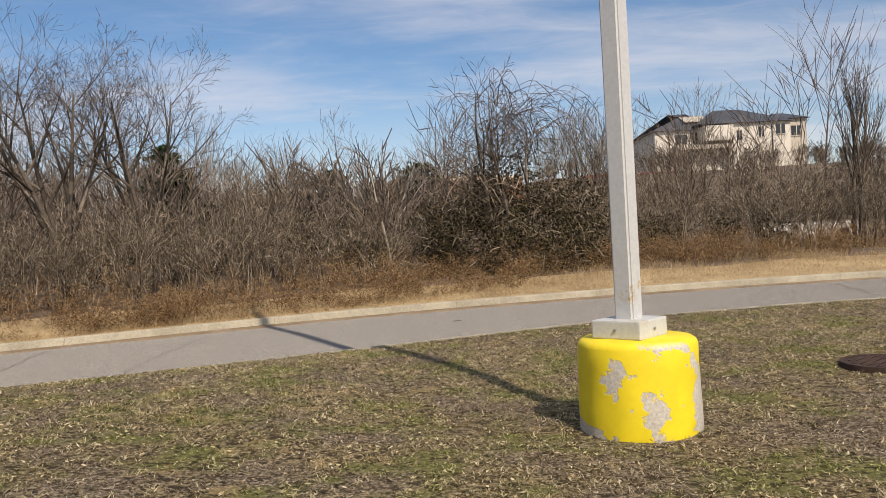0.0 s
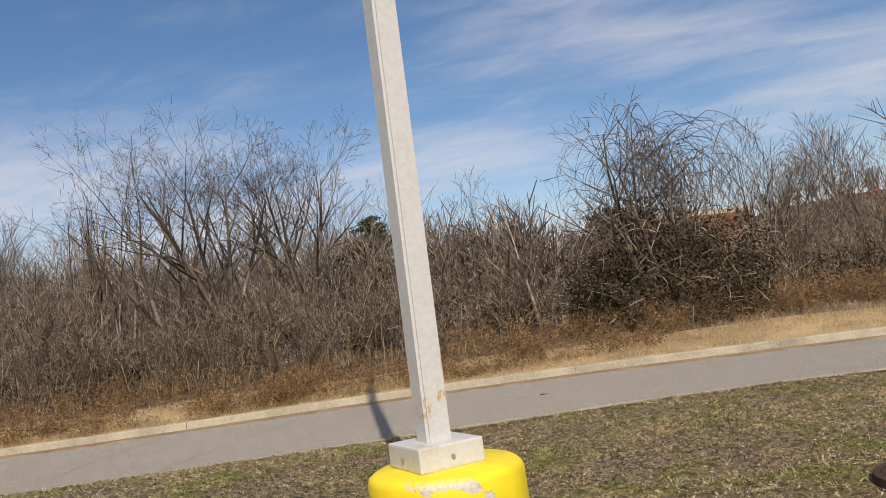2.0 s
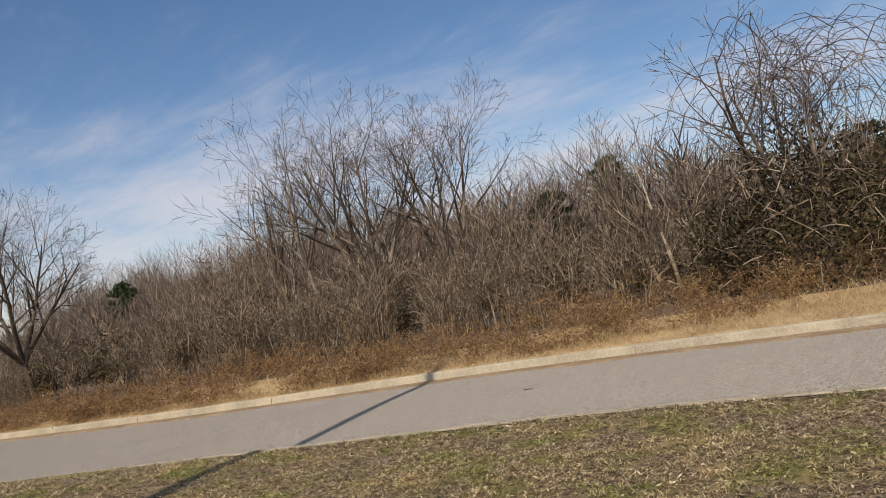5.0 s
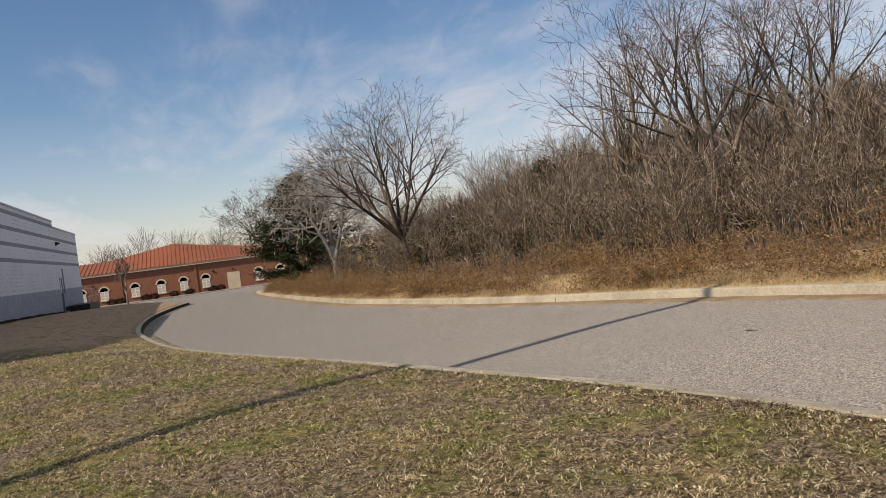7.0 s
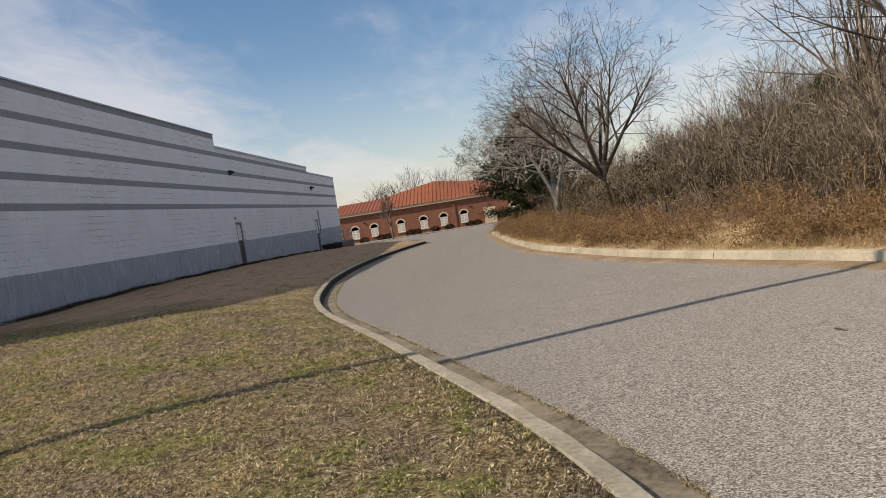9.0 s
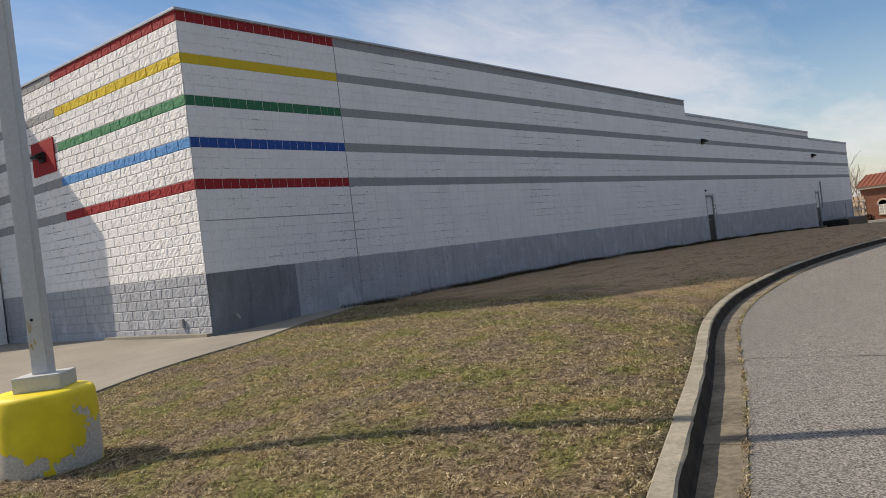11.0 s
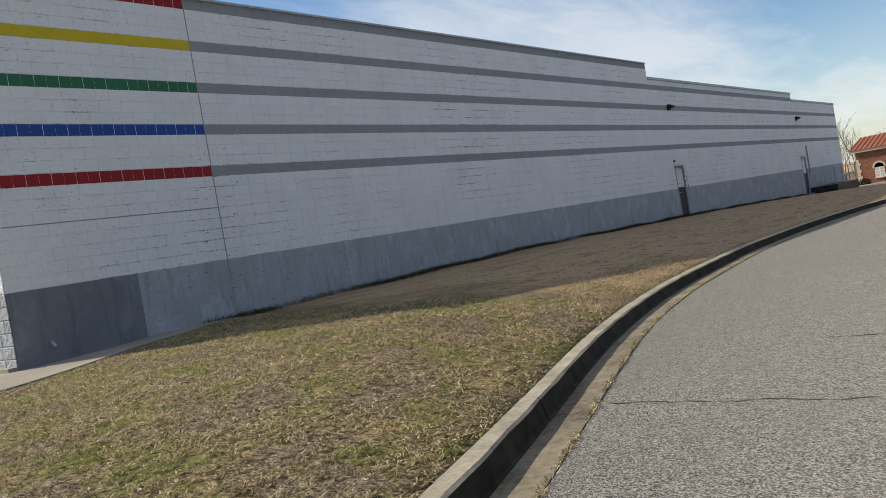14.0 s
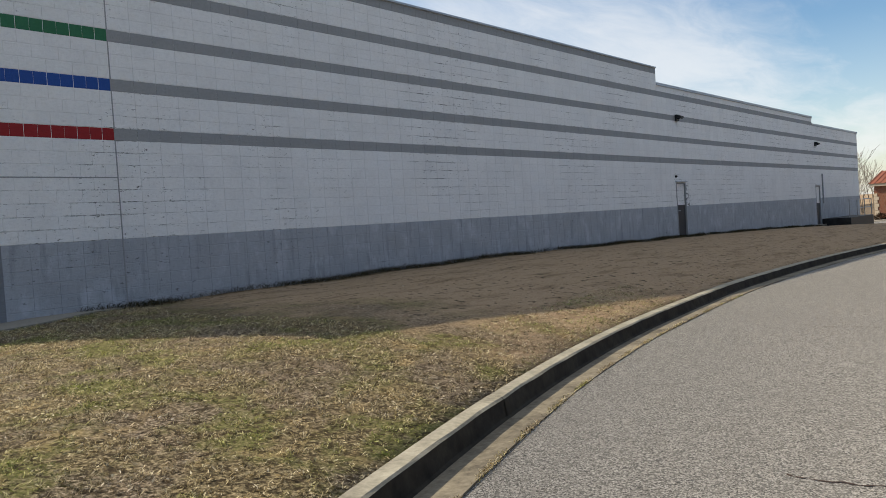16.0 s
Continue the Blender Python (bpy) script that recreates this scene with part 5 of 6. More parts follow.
    for w in mids:
        sp = spots_in(rnd, 14, -20, 0, 9.0, 40.0, 0.34, 0.6) + spots_in(rnd, 8, -60, -17, 8.0, 16.0, 0.28, 0.45) + spots_in(rnd, 22, -62, -16, 15.0, 44.0, 0.36, 0.62) + spots_in(rnd, 9, 0, 44, 15.0, 58.0, 0.32, 0.55) + spots_in(rnd, 14, 6, 34, 8.0, 30.0, 0.3, 0.52)
        rows.append(scatter(w, sp))
    v, f = ribbons(np.concatenate(rows), nrnd)
    stuff("middle_wood", v, f, M["twig"], "leafless young woodland behind the thicket", "woodland")

    fars = [shrub_rows(90 + i, 10.5, 3, (8, 6), 0.024, 0.5, 0.07, 0.06, 0.08, 0.25, (3, 2, 1)) for i in range(4)]
    rows = []
    for w in fars:
        sp = []
        while len(sp) < 52:
            x, y = rnd.uniform(-190, 60), rnd.uniform(48, 118)
            if -12 < x < 70 and 62 < y < 108:
                continue
            if y < float(far_y(max(x, -60))) + 25:
                continue
            sp.append((x, y, float(north_z(x, y)) - 0.1, rnd.uniform(0, 6.28), rnd.uniform(0.6, 1.15)))
        for _ in range(84):
            x, y = rnd.uniform(-68, 4), rnd.uniform(27, 54)
            sp.append((x, y, float(north_z(x, y)) - 0.1, rnd.uniform(0, 6.28), rnd.uniform(0.26, 0.46)))
        for _ in range(90):
            x, y = rnd.uniform(-125, -22), rnd.uniform(36, 84)
            sp.append((x, y, float(north_z(x, y)) - 0.1, rnd.uniform(0, 6.28), rnd.uniform(0.32, 0.6)))
        for _ in range(36):
            x, y = rnd.uniform(4, 74), rnd.uniform(48, 99)
            sp.append((x, y, float(north_z(x, y)) - 0.1, rnd.uniform(0, 6.28), rnd.uniform(0.2, 0.34) * (1 if y < 80 else 0.7)))
        for _ in range(26):
            x, y = rnd.uniform(-150, -122), rnd.uniform(-70, 60)
            sp.append((x, y, -1.2, rnd.uniform(0, 6.28), rnd.uniform(0.6, 0.95)))
        rows.append(scatter(w, sp))
    r = np.concatenate(rows)
    v, f = ribbons(r, nrnd)
    stuff("far_wood", v, f, M["wood_far"], "leafless wooded hillside in the distance", "woodland")


def evergreen(name, x, y, high, wide, label, seed, mat, n=5000, round_top=False, size=0.12, z=None, low=0.05):
    nrnd = np.random.default_rng(seed)
    rnd = random.Random(seed)
    z0 = float(ground_z(x, y)) - 0.1 if z is None else z
    e = thing(name, label, "tree", Matrix.Translation((x, y, z0)))
    v, f = tubes([(0, 0, 0, 0.05, 0.02, high * 0.5, high * 0.022, high * 0.014), (0.05, 0.02, high * 0.5, 0, 0, high * 0.96, high * 0.014, 0.01)], 7)
    put("trunk", mesh_of("trunk", v, f, [M["dark_twig"]], None, True), e)
    rows, pts = [], []
    boughs = 70
    for i in range(boughs):
        k = low + (1 - low) * (i + rnd.random()) / boughs
        reach = wide * (math.sqrt(max(1 - ((k - 0.45) / 0.56) ** 2, 0.02)) if round_top else (1 - k) ** 0.75 + 0.04) * rnd.uniform(0.65, 1.15)
        a = i * 2.4 + rnd.uniform(-0.4, 0.4)
        p0 = np.array((0, 0, k * high))
        p1 = p0 + np.array((math.cos(a) * reach, math.sin(a) * reach, reach * rnd.uniform(-0.1, 0.35)))
        rows.append((*p0, *p1, 0.03, 0.006))
        m = int(n / boughs * (0.4 + reach / wide))
        t = nrnd.uniform(0.15, 1.05, m)[:, None]
        pts.append(p0 + (p1 - p0) * t + nrnd.normal(0, 0.055 * wide + 0.03, (m, 3)) * np.array((1, 1, 0.7)) * (0.4 + t * 0.6))
    v, f = tubes(rows, 4)
    put("bough", mesh_of("bough", v, f, [M["dark_twig"]]), e)
    v, f = leaves(np.concatenate(pts), size, nrnd)
    put("crown", mesh_of("crown", v, f, [mat]), e)
    return e


def vine_tree(x, y):
    """A bare tree hung with hooped vines over a dark leafy mound."""
    e = bare_tree("vine_tree", x, y, 7.0, "bare tree tangled with arching vines over a dark leafy mound", 41, M["dark_twig"], (0.02, 0.0), 4, (5, 4, 3), 0.7, 0.012, 0.0, open_angle=0.3, first=0.72, thin=0.007, bend=0.09)
    rnd = random.Random(42)
    nrnd = np.random.default_rng(43)
    rows = []
    for i in range(165):
        a = rnd.uniform(0, 6.28)
        out = np.array((math.cos(a), math.sin(a) * 0.8, 0))
        side = np.array((-math.sin(a), math.cos(a), 0)) * rnd.gauss(0, 0.5)
        c = np.array((rnd.gauss(0.1, 0.55), rnd.gauss(0, 0.5), rnd.uniform(2.9, 5.0)))
        far = rnd.uniform(0.7, 2.3)
        lift, fall = rnd.uniform(0.35, 1.15), rnd.uniform(0.4, 2.4) * far / 2
        r, pts = rnd.uniform(0.006, 0.013), []
        for k in range(11):
            t = k / 10
            wob = np.array((rnd.gauss(0, 0.03), rnd.gauss(0, 0.03), rnd.gauss(0, 0.03)))
            pts.append(c + out * far * math.sin(t * 1.7) + side * t * t * 1.3 + np.array((0, 0, lift * 4 * t * (1 - t) * (1.2 - t) - fall * t ** 3)) + wob)
        for k in range(10):
            rows.append((*pts[k], *pts[k + 1], r * (1 - 0.06 * k), r * (1 - 0.06 * (k + 1))))
            if rnd.random() < 0.35:
                q = pts[k + 1] + np.array((rnd.gauss(0, 0.2), rnd.gauss(0, 0.2), rnd.gauss(-0.05, 0.2)))
                rows.append((*pts[k + 1], *q, 0.005, 0.003))
    v, f = tubes(rows, 3)
    put("vines", mesh_of("vines", v, f, [M["dark_twig"]]), e, label="dark arching vine stems")
    rows = []
    for i in range(300):
        a, h = rnd.uniform(0, 6.28), rnd.uniform(0.2, 3.2)
        rr = 2.6 * math.sqrt(max(0.05, 1 - (h / 3.6) ** 2)) * rnd.uniform(0.6, 1.05)
        p = np.array((math.cos(a) * rr * 1.25, math.sin(a) * rr * 0.8, h))
        d = np.array((rnd.gauss(0, 1), rnd.gauss(0, 1), rnd.gauss(0.0, 0.8)))
        d /= np.linalg.norm(d)
        r = rnd.uniform(0.006, 0.016)
        for k in range(6):
            q = p + d * 0.22
            rows.append((*p, *q, r, r * 0.9))
            d = d + np.array((rnd.gauss(0, 0.2), rnd.gauss(0, 0.2), -0.15 + rnd.gauss(0, 0.12)))
            d /= np.linalg.norm(d)
            p, r = q, r * 0.88
    v, f = tubes(rows, 3)
    put("tangle", mesh_of("tangle", v, f, [M["twig"]]), e, label="grey tangle of dead vine")
    n = 24000
    u = nrnd.normal(size=(n, 3))
    u /= np.linalg.norm(u, axis=1, keepdims=True)
    lump = 1 + 0.22 * np.sin(u[:, 0:1] * 5 + 1) * np.cos(u[:, 1:2] * 6) + 0.15 * np.sin(u[:, 2:3] * 9 + u[:, 0:1] * 4)
    pts = u * lump * nrnd.uniform(0.6, 1.0, (n, 1)) * np.array((2.9, 1.8, 2.9)) + np.array((0, 0.3, 0.3))
    pts = pts[pts[:, 2] > 0]
    v, f = leaves(pts, 0.055, nrnd)
    put("ivy", mesh_of("ivy", v, f, [M["vine_leaf"]]), e, label="dark evergreen creeper leaves")


def build_litter():
    """A dead stick on the road and a few scraps of leaf."""
    e = thing("stick", "short dark dead stick lying on the asphalt", "stick", Matrix.Translation((0.96, 14.45, float(road_z(0.96)) + 0.035)) @ Matrix.Rotation(0.3, 4, "Z") @ Matrix.Scale(0.6, 4))
    v, f = tubes([(-0.13, 0, 0.012, 0.0, 0.01, 0.014, 0.012, 0.013), (0.0, 0.01, 0.014, 0.12, -0.01, 0.012, 0.013, 0.007), (0.03, 0.01, 0.014, 0.09, 0.05, 0.02, 0.006, 0.003)], 6)
    put("wood", mesh_of("wood", v, f, [M["dark_twig"]]), e)


build_litter()
build_lawn_grass()
build_verge_straw()
build_brush()
vine_tree(3.0, 22.3)
T, D, P = M["twig"], M["dark_twig"], M["pale_twig"]
K = (7, 6, 5, 3)
bare_tree("tree", -9.5, 22.3, 8.4, "tall forked bare tree with dark upright limbs", 101, D, (-0.08, -0.03), 5, K, 0.62, 0.012, 0.02, open_angle=0.42, first=0.74, fork=1.3)
bare_tree("tree", -8.0, 24.2, 8.2, "tall slender bare tree with a vase-shaped crown", 102, D, (-0.02, 0), 4, K, 0.58, 0.011, 0.025, open_angle=0.42, first=0.74, fork=1.5)
bare_tree("tree", -10.6, 21.4, 8.2, "bare leaning tree reaching over the thicket", 103, D, (-0.26, -0.1), 1, K, 0.58, 0.013, 0.03, first=0.74)
for i in range(5):
    bare_tree("sapling", -14.9 + 0.36 * i, 22.2 + 0.3 * (i % 3), 7.0 + 0.4 * (i % 2), "straight slim bare sapling in a close clump", 110 + i, T, (0, 0), 2, (8, 5, 3), 0.26, 0.008, 0.03, open_angle=0.06, first=0.84, bend=0.025, shrink=0.36)
bare_tree("tree", -20.8, 16.5, 7.6, "wide-spreading bare tree at the edge of the brush", 104, D, (-0.05, -0.14), 7, (8, 6, 4, 3), 0.62, 0.012, 0.012, open_angle=0.95, first=0.8, fork=1.7)
bare_tree("tree", -35.0, 16.0, 8.0, "pale-barked bare tree with level drooping twigs", 105, P, (0, -0.03), 4, (11, 7, 5, 3), 0.95, 0.016, -0.02, open_angle=0.4, first=0.74, fork=1.2, shrink=0.66, thin=0.011)
bare_tree("tree", -53.0, 15.8, 8.6, "broad bare tree behind the cedar", 106, D, (0, -0.22), 6, K, 0.66, 0.013, 0.01, open_angle=0.85, first=0.78, fork=1.5, thin=0.010)
bare_tree("tree", -10.3, 39.0, 8.0, "pale-trunked leaning bare tree", 107, P, (-0.1, 0), 2, (7, 5, 4), 0.5, 0.012, 0.05, open_angle=0.25, first=0.74)
bare_tree("tree", -1.0, 27.0, 5.5, "slim pale-stemmed bare tree in the thicket", 123, P, (0.08, 0), 2, (7, 5, 3), 0.5, 0.009, 0.04, open_angle=0.2, first=0.74)
bare_tree("tree", 14.9, 25.8, 6.9, "narrow upright bare tree full of fine twigs", 108, D, (0, 0), 4, (10, 7, 4), 0.3, 0.010, 0.06, open_angle=0.1, first=0.78, bend=0.04, shrink=0.5)
bare_tree("tree", -27.5, 30.0, 7.0, "narrow bare tree standing apart", 109, T, (0, 0), 3, (8, 6, 4), 0.36, 0.010, 0.06, open_angle=0.18, first=0.74)
bare_tree("tree", 8.8, 26.0, 4.6, "small bare tree above the brush", 120, D, (0.1, 0), 3, (6, 5, 4), 0.5, 0.010, 0.05, open_angle=0.25, first=0.72)
bare_tree("tree", 5.7, 25.4, 5.2, "scrubby bare tree rising out of the brush", 124, T, (0.05, 0), 4, (8, 6, 4), 0.55, 0.009, 0.03, open_angle=0.25, first=0.76)
bare_tree("tree", 6.7, 26.6, 4.9, "scrubby bare tree rising out of the brush", 125, D, (0.0, 0), 4, (8, 6, 4), 0.5, 0.009, 0.03, open_angle=0.22, first=0.76)
bare_tree("tree", -0.6, 23.6, 5.6, "small leaning bare tree beside the vine-hung tree", 121, T, (-0.34, 0), 2, (6, 5, 4), 0.5, 0.011, 0.04, open_angle=0.16, first=0.74)
bare_tree("tree", -95.0, 0.3, 6.4, "small bare street tree before the brick building", 122, T, (0, 0), 3, (7, 6, 4), 0.4, 0.012, 0.05, open_angle=0.3, first=0.7, z=-1.4, thin=0.014, fork=1.3)
evergreen("cedar", -43.5, 15.4, 7.0, 4.5, "dark dense cedar behind the pale bare tree", 131, M["cedar"], 56000, size=0.08)
evergreen("cedar", -15.5, 50.0, 8.2, 1.9, "round-headed dark evergreen above the bare wood", 132, M["pine"], 7000, True, 0.13, low=0.35)
evergreen("cedar", -4.0, 40.0, 5.0, 1.8, "dark evergreen half hidden in the wood", 133, M["cedar"], 5000, True, 0.12)
evergreen("cedar", -9.6, 33.0, 4.8, 1.5, "dark evergreen half hidden in the wood", 136, M["cedar"], 5000, True, 0.11)
evergreen("cedar", 0.5, 42.0, 5.2, 2.0, "dark evergreen half hidden in the wood", 134, M["cedar"], 5000, True, 0.12)
evergreen("pine_tree", -82.0, 52.0, 8.5, 2.4, "dark green pine standing on the hill", 135, M["pine"], 5000, True, 0.16, low=0.4)


# ---- buildings beyond ----
def build_brick_hall():
    """A low brick hall with arched white windows under a ribbed orange-red roof."""
    z0 = -1.5
    e = thing("brick_hall", "low red-brick hall with an orange-red ribbed metal roof", "building", Matrix.Translation((-104.0, 0, z0)))
    y0, y1, eave = -8.2, 22.0, 4.0
    part("wall", boxed((-12.0, y0, 0), (0.0, y1, eave)), M["brick"], e)
    part("fascia", boxed((-12.3, y0 - 0.35, eave), (0.4, y1 + 0.3, eave + 0.32), 0.02), M["cream"], e, "cream cornice")
    ridge = [(y0 - 0.3, 5.9), (-2.4, 6.0), (5.95, 7.4), (y1, 5.0)]
    n = 76
    bm = bmesh.new()
    ys = np.linspace(y0 - 0.5, y1, n)
    top = np.interp(ys, [r[0] for r in ridge], [r[1] for r in ridge])
    a = [bm.verts.new((0.5, y, eave + 0.32)) for y in ys]
    b = [bm.verts.new((-7.0, y, z)) for y, z in zip(ys, top)]
    c = [bm.verts.new((-12.4, y, eave + 0.32)) for y in ys]
    for i in range(n - 1):
        bm.faces.new((a[i], a[i + 1], b[i + 1], b[i]))
        bm.faces.new((b[i], b[i + 1], c[i + 1], c[i]))
    bm.faces.new((a[0], b[0], c[0]))
    bm.faces.new((c[-1], b[-1], a[-1]))
    roof = part("roof", bm, M["seam_roof"], e, "orange-red standing-seam roof")
    for y, z in zip(np.arange(y0 - 0.4, y1, 0.55), np.interp(np.arange(y0 - 0.4, y1, 0.55), ys, top)):
        bm = bmesh.new()
        v0, v1 = Vector((0.52, y, eave + 0.33)), Vector((-7.0, y, z + 0.01))
        q = (v1 - v0).to_track_quat("X", "Z").to_matrix().to_4x4()
        box(bm, (-(v1 - v0).length / 2, -0.035, 0.0), ((v1 - v0).length / 2, 0.035, 0.07))
        bmesh.ops.transform(bm, matrix=Matrix.Translation((v0 + v1) / 2) @ q, verts=bm.verts)
        part("seam", bm, M["seam_roof"], roof)
    for y in (-5.85, -3.1, 0.75, 4.05, 6.95, 9.85, 17.0, 20.0):
        w = 0.52
        win = part("window", boxed((0.0, y - w, 0.75), (0.03, y + w, 1.95)), M["white_trim"], e)
        bm = bmesh.new()
        ring = []
        for i in range(13):
            a = math.pi * i / 12
            ring.append([bm.verts.new((x, y + r * math.cos(a), 1.95 + r * math.sin(a))) for r, x in ((w, 0.0), (w, 0.09), (w + 0.2, 0.09), (w + 0.2, 0.0))])
        for p, q in zip(ring, ring[1:]):
            for i in range(3):
                bm.faces.new((p[i], p[i + 1], q[i + 1], q[i]))
        part("arch", bm, M["cream"], win, "pale arch")
        bm = bmesh.new()
        pts = [bm.verts.new((0.02, y + w * math.cos(math.pi * i / 12), 1.95 + w * math.sin(math.pi * i / 12))) for i in range(13)]
        bm.faces.new(pts)
        bmesh.ops.solidify(bm, geom=bm.faces[:], thickness=0.02)
        part("fanlight", bm, M["glass"], win, "dark fanlight")
        for i in (-1, 1):
            for j in range(3):
                part("pane", boxed((0.03, y + i * 0.25 - 0.2, 0.82 + j * 0.38), (0.036, y + i * 0.25 + 0.2, 1.14 + j * 0.38)), M["render_shade"], win)
        part("sill", boxed((0.0, y - w - 0.1, 0.64), (0.12, y + w + 0.1, 0.75), 0.01), M["cream"], win)
    d = part("door", boxed((0.0, 12.7, 0.0), (0.05, 14.4, 2.35), 0.01), M["cream"], e, "cream double door")
    for y in (-0.95, 8.6):
        part("pilaster", boxed((0.0, y - 0.16, 0.0), (0.14, y + 0.16, eave), 0.01), M["brick"], e)
    for k in range(8):
        s = 0.3 if k % 2 else 0.45
        part("quoin", boxed((-0.02, y0 - 0.04, k * 0.4), (0.06, y0 + s, k * 0.4 + 0.37), 0.02), M["cream"], e)
    for y in (-4.4, 10.9, 13.5):
        h = part("floodlight", boxed((0.0, y - 0.12, 2.75), (0.2, y + 0.12, 2.92), 0.02), M["dark_metal"], e)
    nrnd = np.random.default_rng(7)
    for y in (-7.4, -4.6, -2.2, -1.2, 2.0, 3.0, 5.6, 7.6, 10.6, 11.6):
        p = nrnd.normal(size=(420, 3))
        p = p / np.linalg.norm(p, axis=1, keepdims=True) * nrnd.uniform(0.6, 1, (420, 1)) * np.array((0.5, 0.75, 0.5)) + np.array((0, 0, 0.42))
        v, f = leaves(p, 0.11, nrnd)
        h = thing("hedge_bush", "low dark clipped bush against the brick wall", "bush", Matrix.Translation((-102.9, y, z0)), "bushes along the hall")
        put("crown", mesh_of("crown", v, f, [M["hedge"]]), h)
        v, f = tubes([(0, 0, -0.05, 0, 0, 0.45, 0.05, 0.03)], 6)
        put("stem", mesh_of("stem", v, f, [M["dark_twig"]]), h)
    w = part("kerb_hall", boxed((-98.2, -30, -1.75), (-97.9, 40, -1.28), 0.02), M["pad"], None)
    tagged(w, "pale concrete kerb before the brick hall", "kerb", kind="structure")
    w = part("walk_hall", boxed((-104.0, -30, -1.8), (-98.2, 40, -1.36), 0.02), M["pad"], None)
    tagged(w, "pale concrete walk before the brick hall", "pavement", kind="structure")


def hip_roof(lo, hi, z, rise, inset, over=0.5):
    bm = bmesh.new()
    x0, y0, x1, y1 = lo[0] - over, lo[1] - over, hi[0] + over, hi[1] + over
    my = (y0 + y1) / 2
    b = [bm.verts.new(p) for p in ((x0, y0, z), (x1, y0, z), (x1, y1, z), (x0, y1, z))]
    t = [bm.verts.new((x0 + inset, my, z + rise)), bm.verts.new((x1 - inset, my, z + rise))]
    for q in ((b[0], b[1], t[1], t[0]), (b[2], b[3], t[0], t[1]), (b[1], b[2], t[1]), (b[3], b[0], t[0]), (b[3], b[2], b[1], b[0])):
        bm.faces.new(q)
    return bm


def window_part(e, x0, x1, z0, z1, y=0.0):
    w = part("window", boxed((x0, y - 0.06, z0), (x1, y, z1)), M["glass"], e, "dark glass")
    part("frame", boxed((x0 - 0.08, y - 0.1, z1), (x1 + 0.08, y, z1 + 0.08)), M["render_shade"], w)
    part("sill", boxed((x0 - 0.08, y - 0.14, z0 - 0.1), (x1 + 0.08, y, z0)), M["render_shade"], w)
    part("mullion", boxed(((x0 + x1) / 2 - 0.05, y - 0.1, z0), ((x0 + x1) / 2 + 0.05, y - 0.06, z1)), M["render_shade"], w)


def build_hill_house():
    e = thing("hill_house", "large two-storey off-white house with a dark hipped roof on the hill", "house", Matrix.Translation((32.75, 105.5, 9.1)) @ Matrix.Diagonal((0.88, 1, 1, 1)))
    part("wall", boxed((0, 0, 0), (11.2, 11, 6.0)), M["render"], e)
    part("wall", boxed((11.2, -1.2, 0), (20.5, 11, 6.5)), M["render"], e)
    part("wall", boxed((20.5, -0.2, 0), (23.6, 9, 6.9)), M["render_shade"], e)
    part("roof", hip_roof((0, 0), (11.2, 11), 6.0, 3.0, 7.5), M["slate"], e)
    part("roof", hip_roof((6.5, -1.2), (20.5, 11), 6.5, 2.7, 5.5), M["slate"], e)
    part("roof", hip_roof((19.5, -0.2), (23.6, 9), 6.9, 1.4, 1.6), M["slate"], e)
    bm = bmesh.new()
    box(bm, (5.4, 1.6, 7.3), (9.2, 4.0, 7.42))
    for v in bm.verts:
        v.co.z += (v.co.y - 1.6) * 0.42
    part("roof_panel", bm, M["render_shade"], e, "pale roof hatch panel")
    part("porch", boxed((6.8, -2.4, 4.2), (11.2, 0.0, 6.2), 0.02), M["render"], e)
    part("balcony", boxed((2.5, -2.0, 3.2), (11.5, -0.05, 3.75), 0.02), M["render_shade"], e)
    for a, b, c, d, y in ((3.2, 5.0, 4.1, 5.4, 0), (5.8, 6.6, 4.1, 5.6, 0), (12.2, 13.0, 4.2, 5.5, -1.2), (15.6, 16.4, 4.5, 5.9, -1.2), (18.3, 19.7, 4.8, 6.1, -1.2), (15.6, 16.6, 1.0, 2.2, -1.2), (21.2, 22.8, 4.6, 5.9, -0.2)):
        window_part(e, a, b, c, d, y)
    for x in (2.1, 11.3, 17.6):
        part("downpipe", boxed((x, -1.32 if x > 11 else -0.12, 0), (x + 0.14, -1.2 if x > 11 else 0.0, 6.0)), M["dark_metal"], e)


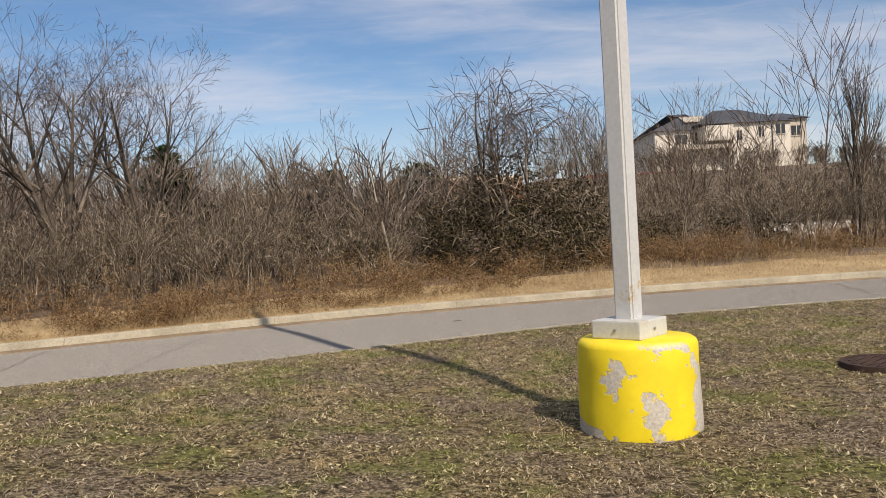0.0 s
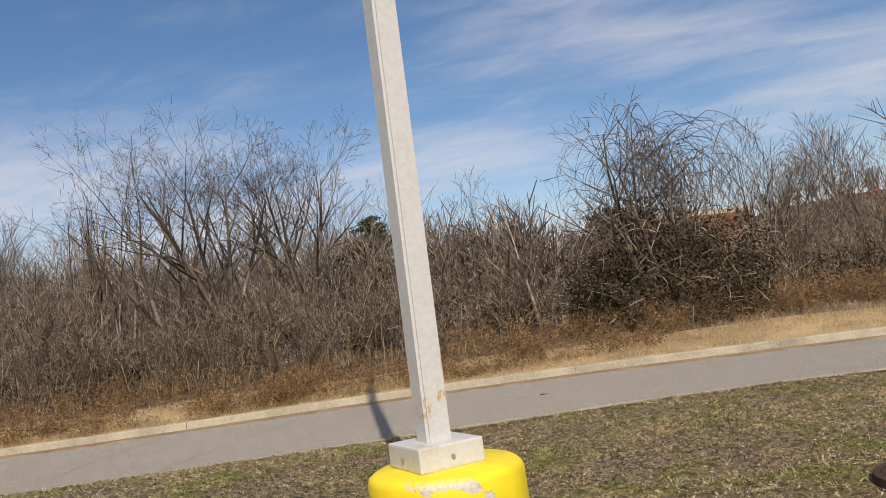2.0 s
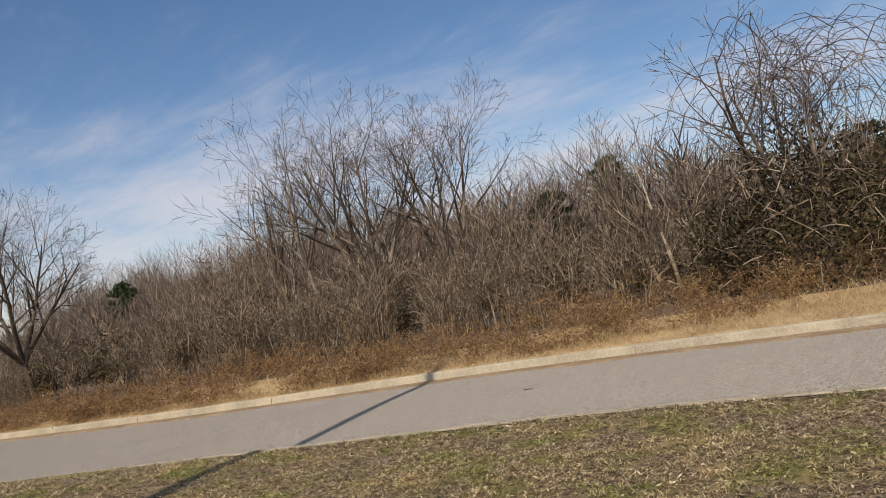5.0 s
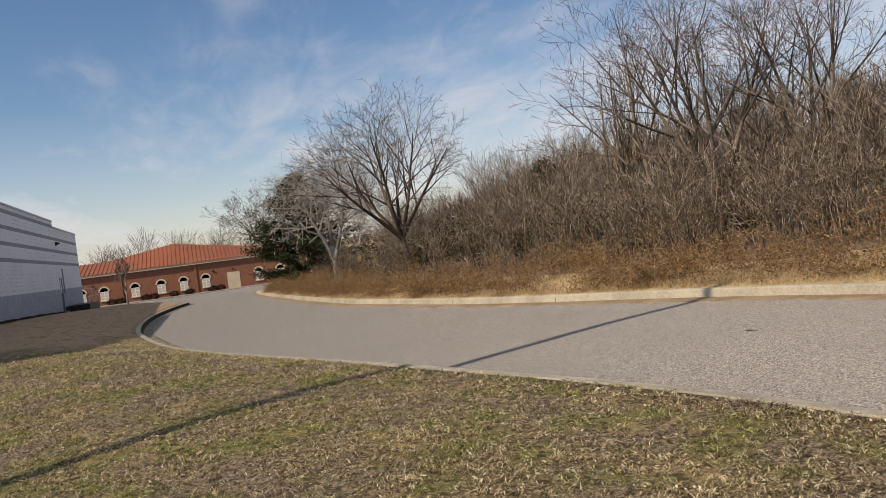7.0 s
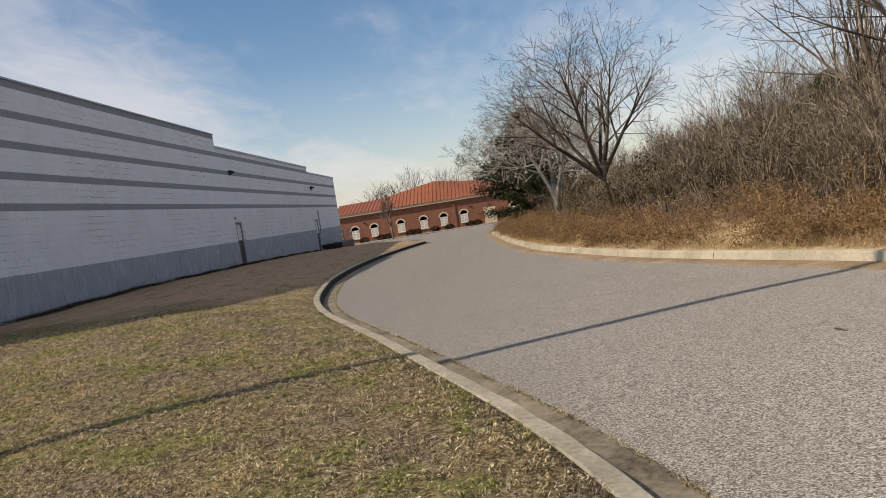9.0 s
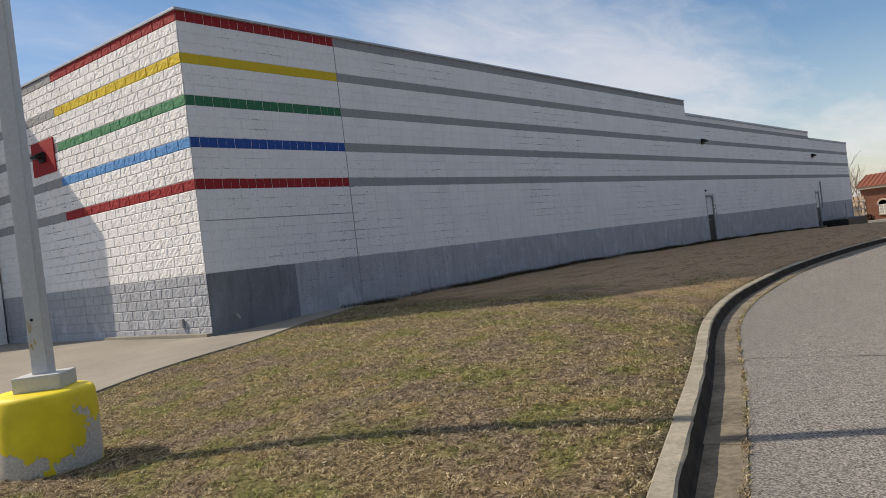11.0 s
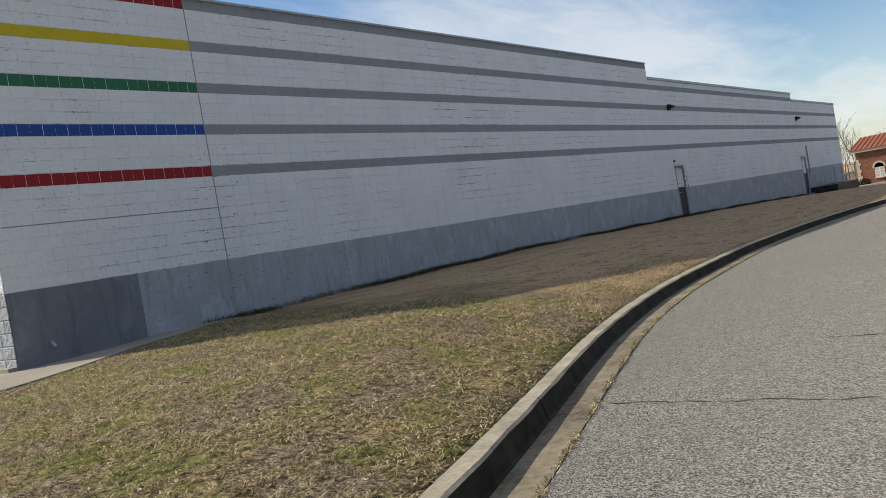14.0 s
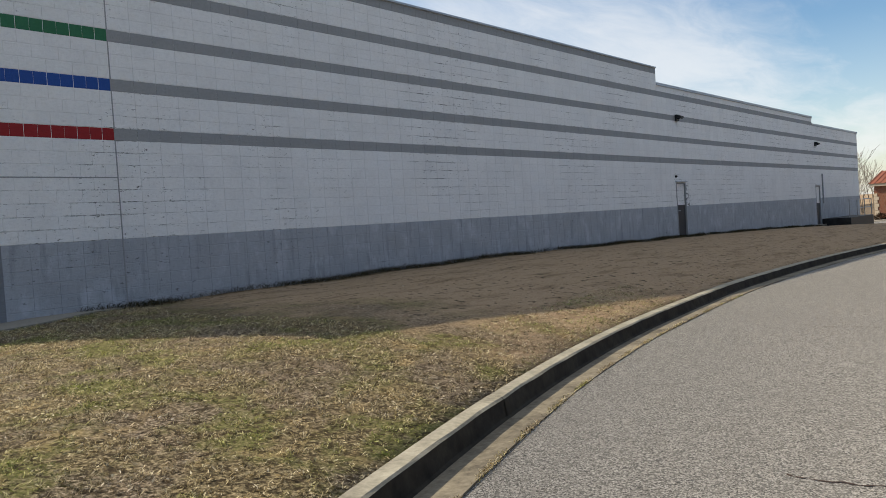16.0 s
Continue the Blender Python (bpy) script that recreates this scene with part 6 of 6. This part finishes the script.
def build_other_far():
    e = thing("long_brick_building", "long low brick building with a pale stepped parapet", "building", Matrix.Translation((-5.8, 80.0, 2.4)) @ Matrix.Rotation(radians(-62), 4, "Z"))
    part("wall", boxed((0, 0, -1.5), (12, 12, 4.6)), M["brick"], e, "dark red brick wall")
    for i, (a, b, z) in enumerate(((0, 4, 4.7), (4, 8, 4.85), (8, 12, 5.0))):
        part("parapet", boxed((a, -0.05, 4.59), (b, 12, z), 0.01), M["brick"], e)
        part("cornice", boxed((a, -0.25, z), (b, 12.1, z + 0.38), 0.02), M["cream"], e, "pale cornice")
    part("band", boxed((0, -0.1, 3.5), (12, -0.001, 3.8), 0.01), M["cream"], e)
    e = thing("red_roofed_shed", "low building with a bright red roof edge", "building", Matrix.Translation((20.0, 90.0, 5.5)))
    part("wall", boxed((0, 0, 0), (11, 8, 2.6)), M["render_shade"], e)
    part("roof", boxed((-0.4, -0.4, 2.6), (11.4, 8.4, 3.05), 0.03), M["red_roof"], e)
    e = thing("hill_villa", "small white house high on the wooded hill", "house", Matrix.Translation((-128.0, 72.0, 8.0)) @ Matrix.Diagonal((0.6, 0.6, 0.6, 1)))
    part("wall", boxed((0, 0, -5), (14, 8, 3.2)), M["render"], e)
    part("roof", hip_roof((0, 0), (14, 8), 3.2, 1.6, 4.0), M["white_trim"], e)
    for a in (2, 5, 9):
        window_part(e, a, a + 1.3, 1.0, 2.3)
    for x, y, l, h, t in ((-2.7, 35.0, 1.4, 0.55, 0.3), (-14.0, 33.0, 1.4, 0.5, 0.25)):
        z = float(north_z(x, y))
        e = thing("concrete_wall", "pale weathered concrete wall half hidden in the thicket", "wall", Matrix.Translation((x, y, z - 0.1)), "low walls in the brush")
        part("panel", boxed((0, 0, 0), (l, t, h), 0.02), M["render_shade"], e)
        part("capstone", boxed((-0.05, -0.05, h), (l + 0.05, t + 0.05, h + 0.08), 0.01), M["cream"], e)
    x, y = 15.0, 33.0
    z = float(north_z(x, y))
    e = thing("parked_car", "pale parked car half hidden behind the brush", "car", Matrix.Translation((x, y, z)))
    bm = bmesh.new()
    box(bm, (0, 0, 0.3), (4.2, 1.75, 0.95))
    bmesh.ops.bevel(bm, geom=bm.edges[:], offset=0.12, segments=3, affect="EDGES")
    part("body", bm, M["white_trim"], e)
    bm = bmesh.new()
    box(bm, (0.9, 0.1, 0.9), (3.4, 1.65, 1.45))
    for v in bm.verts:
        if v.co.z > 1.2:
            v.co.x += 0.35 if v.co.x < 2 else -0.35
    bmesh.ops.bevel(bm, geom=bm.edges[:], offset=0.05, segments=2, affect="EDGES")
    part("cabin", bm, M["glass"], e)
    for wx in (0.8, 3.4):
        for wy in (0.05, 1.7):
            bm = bmesh.new()
            rod(bm, (wx, wy - 0.1, 0.32), (wx, wy + 0.1, 0.32), 0.32, 18)
            part("wheel", bm, M["dark_metal"], e)


build_brick_hall()
build_hill_house()
build_other_far()
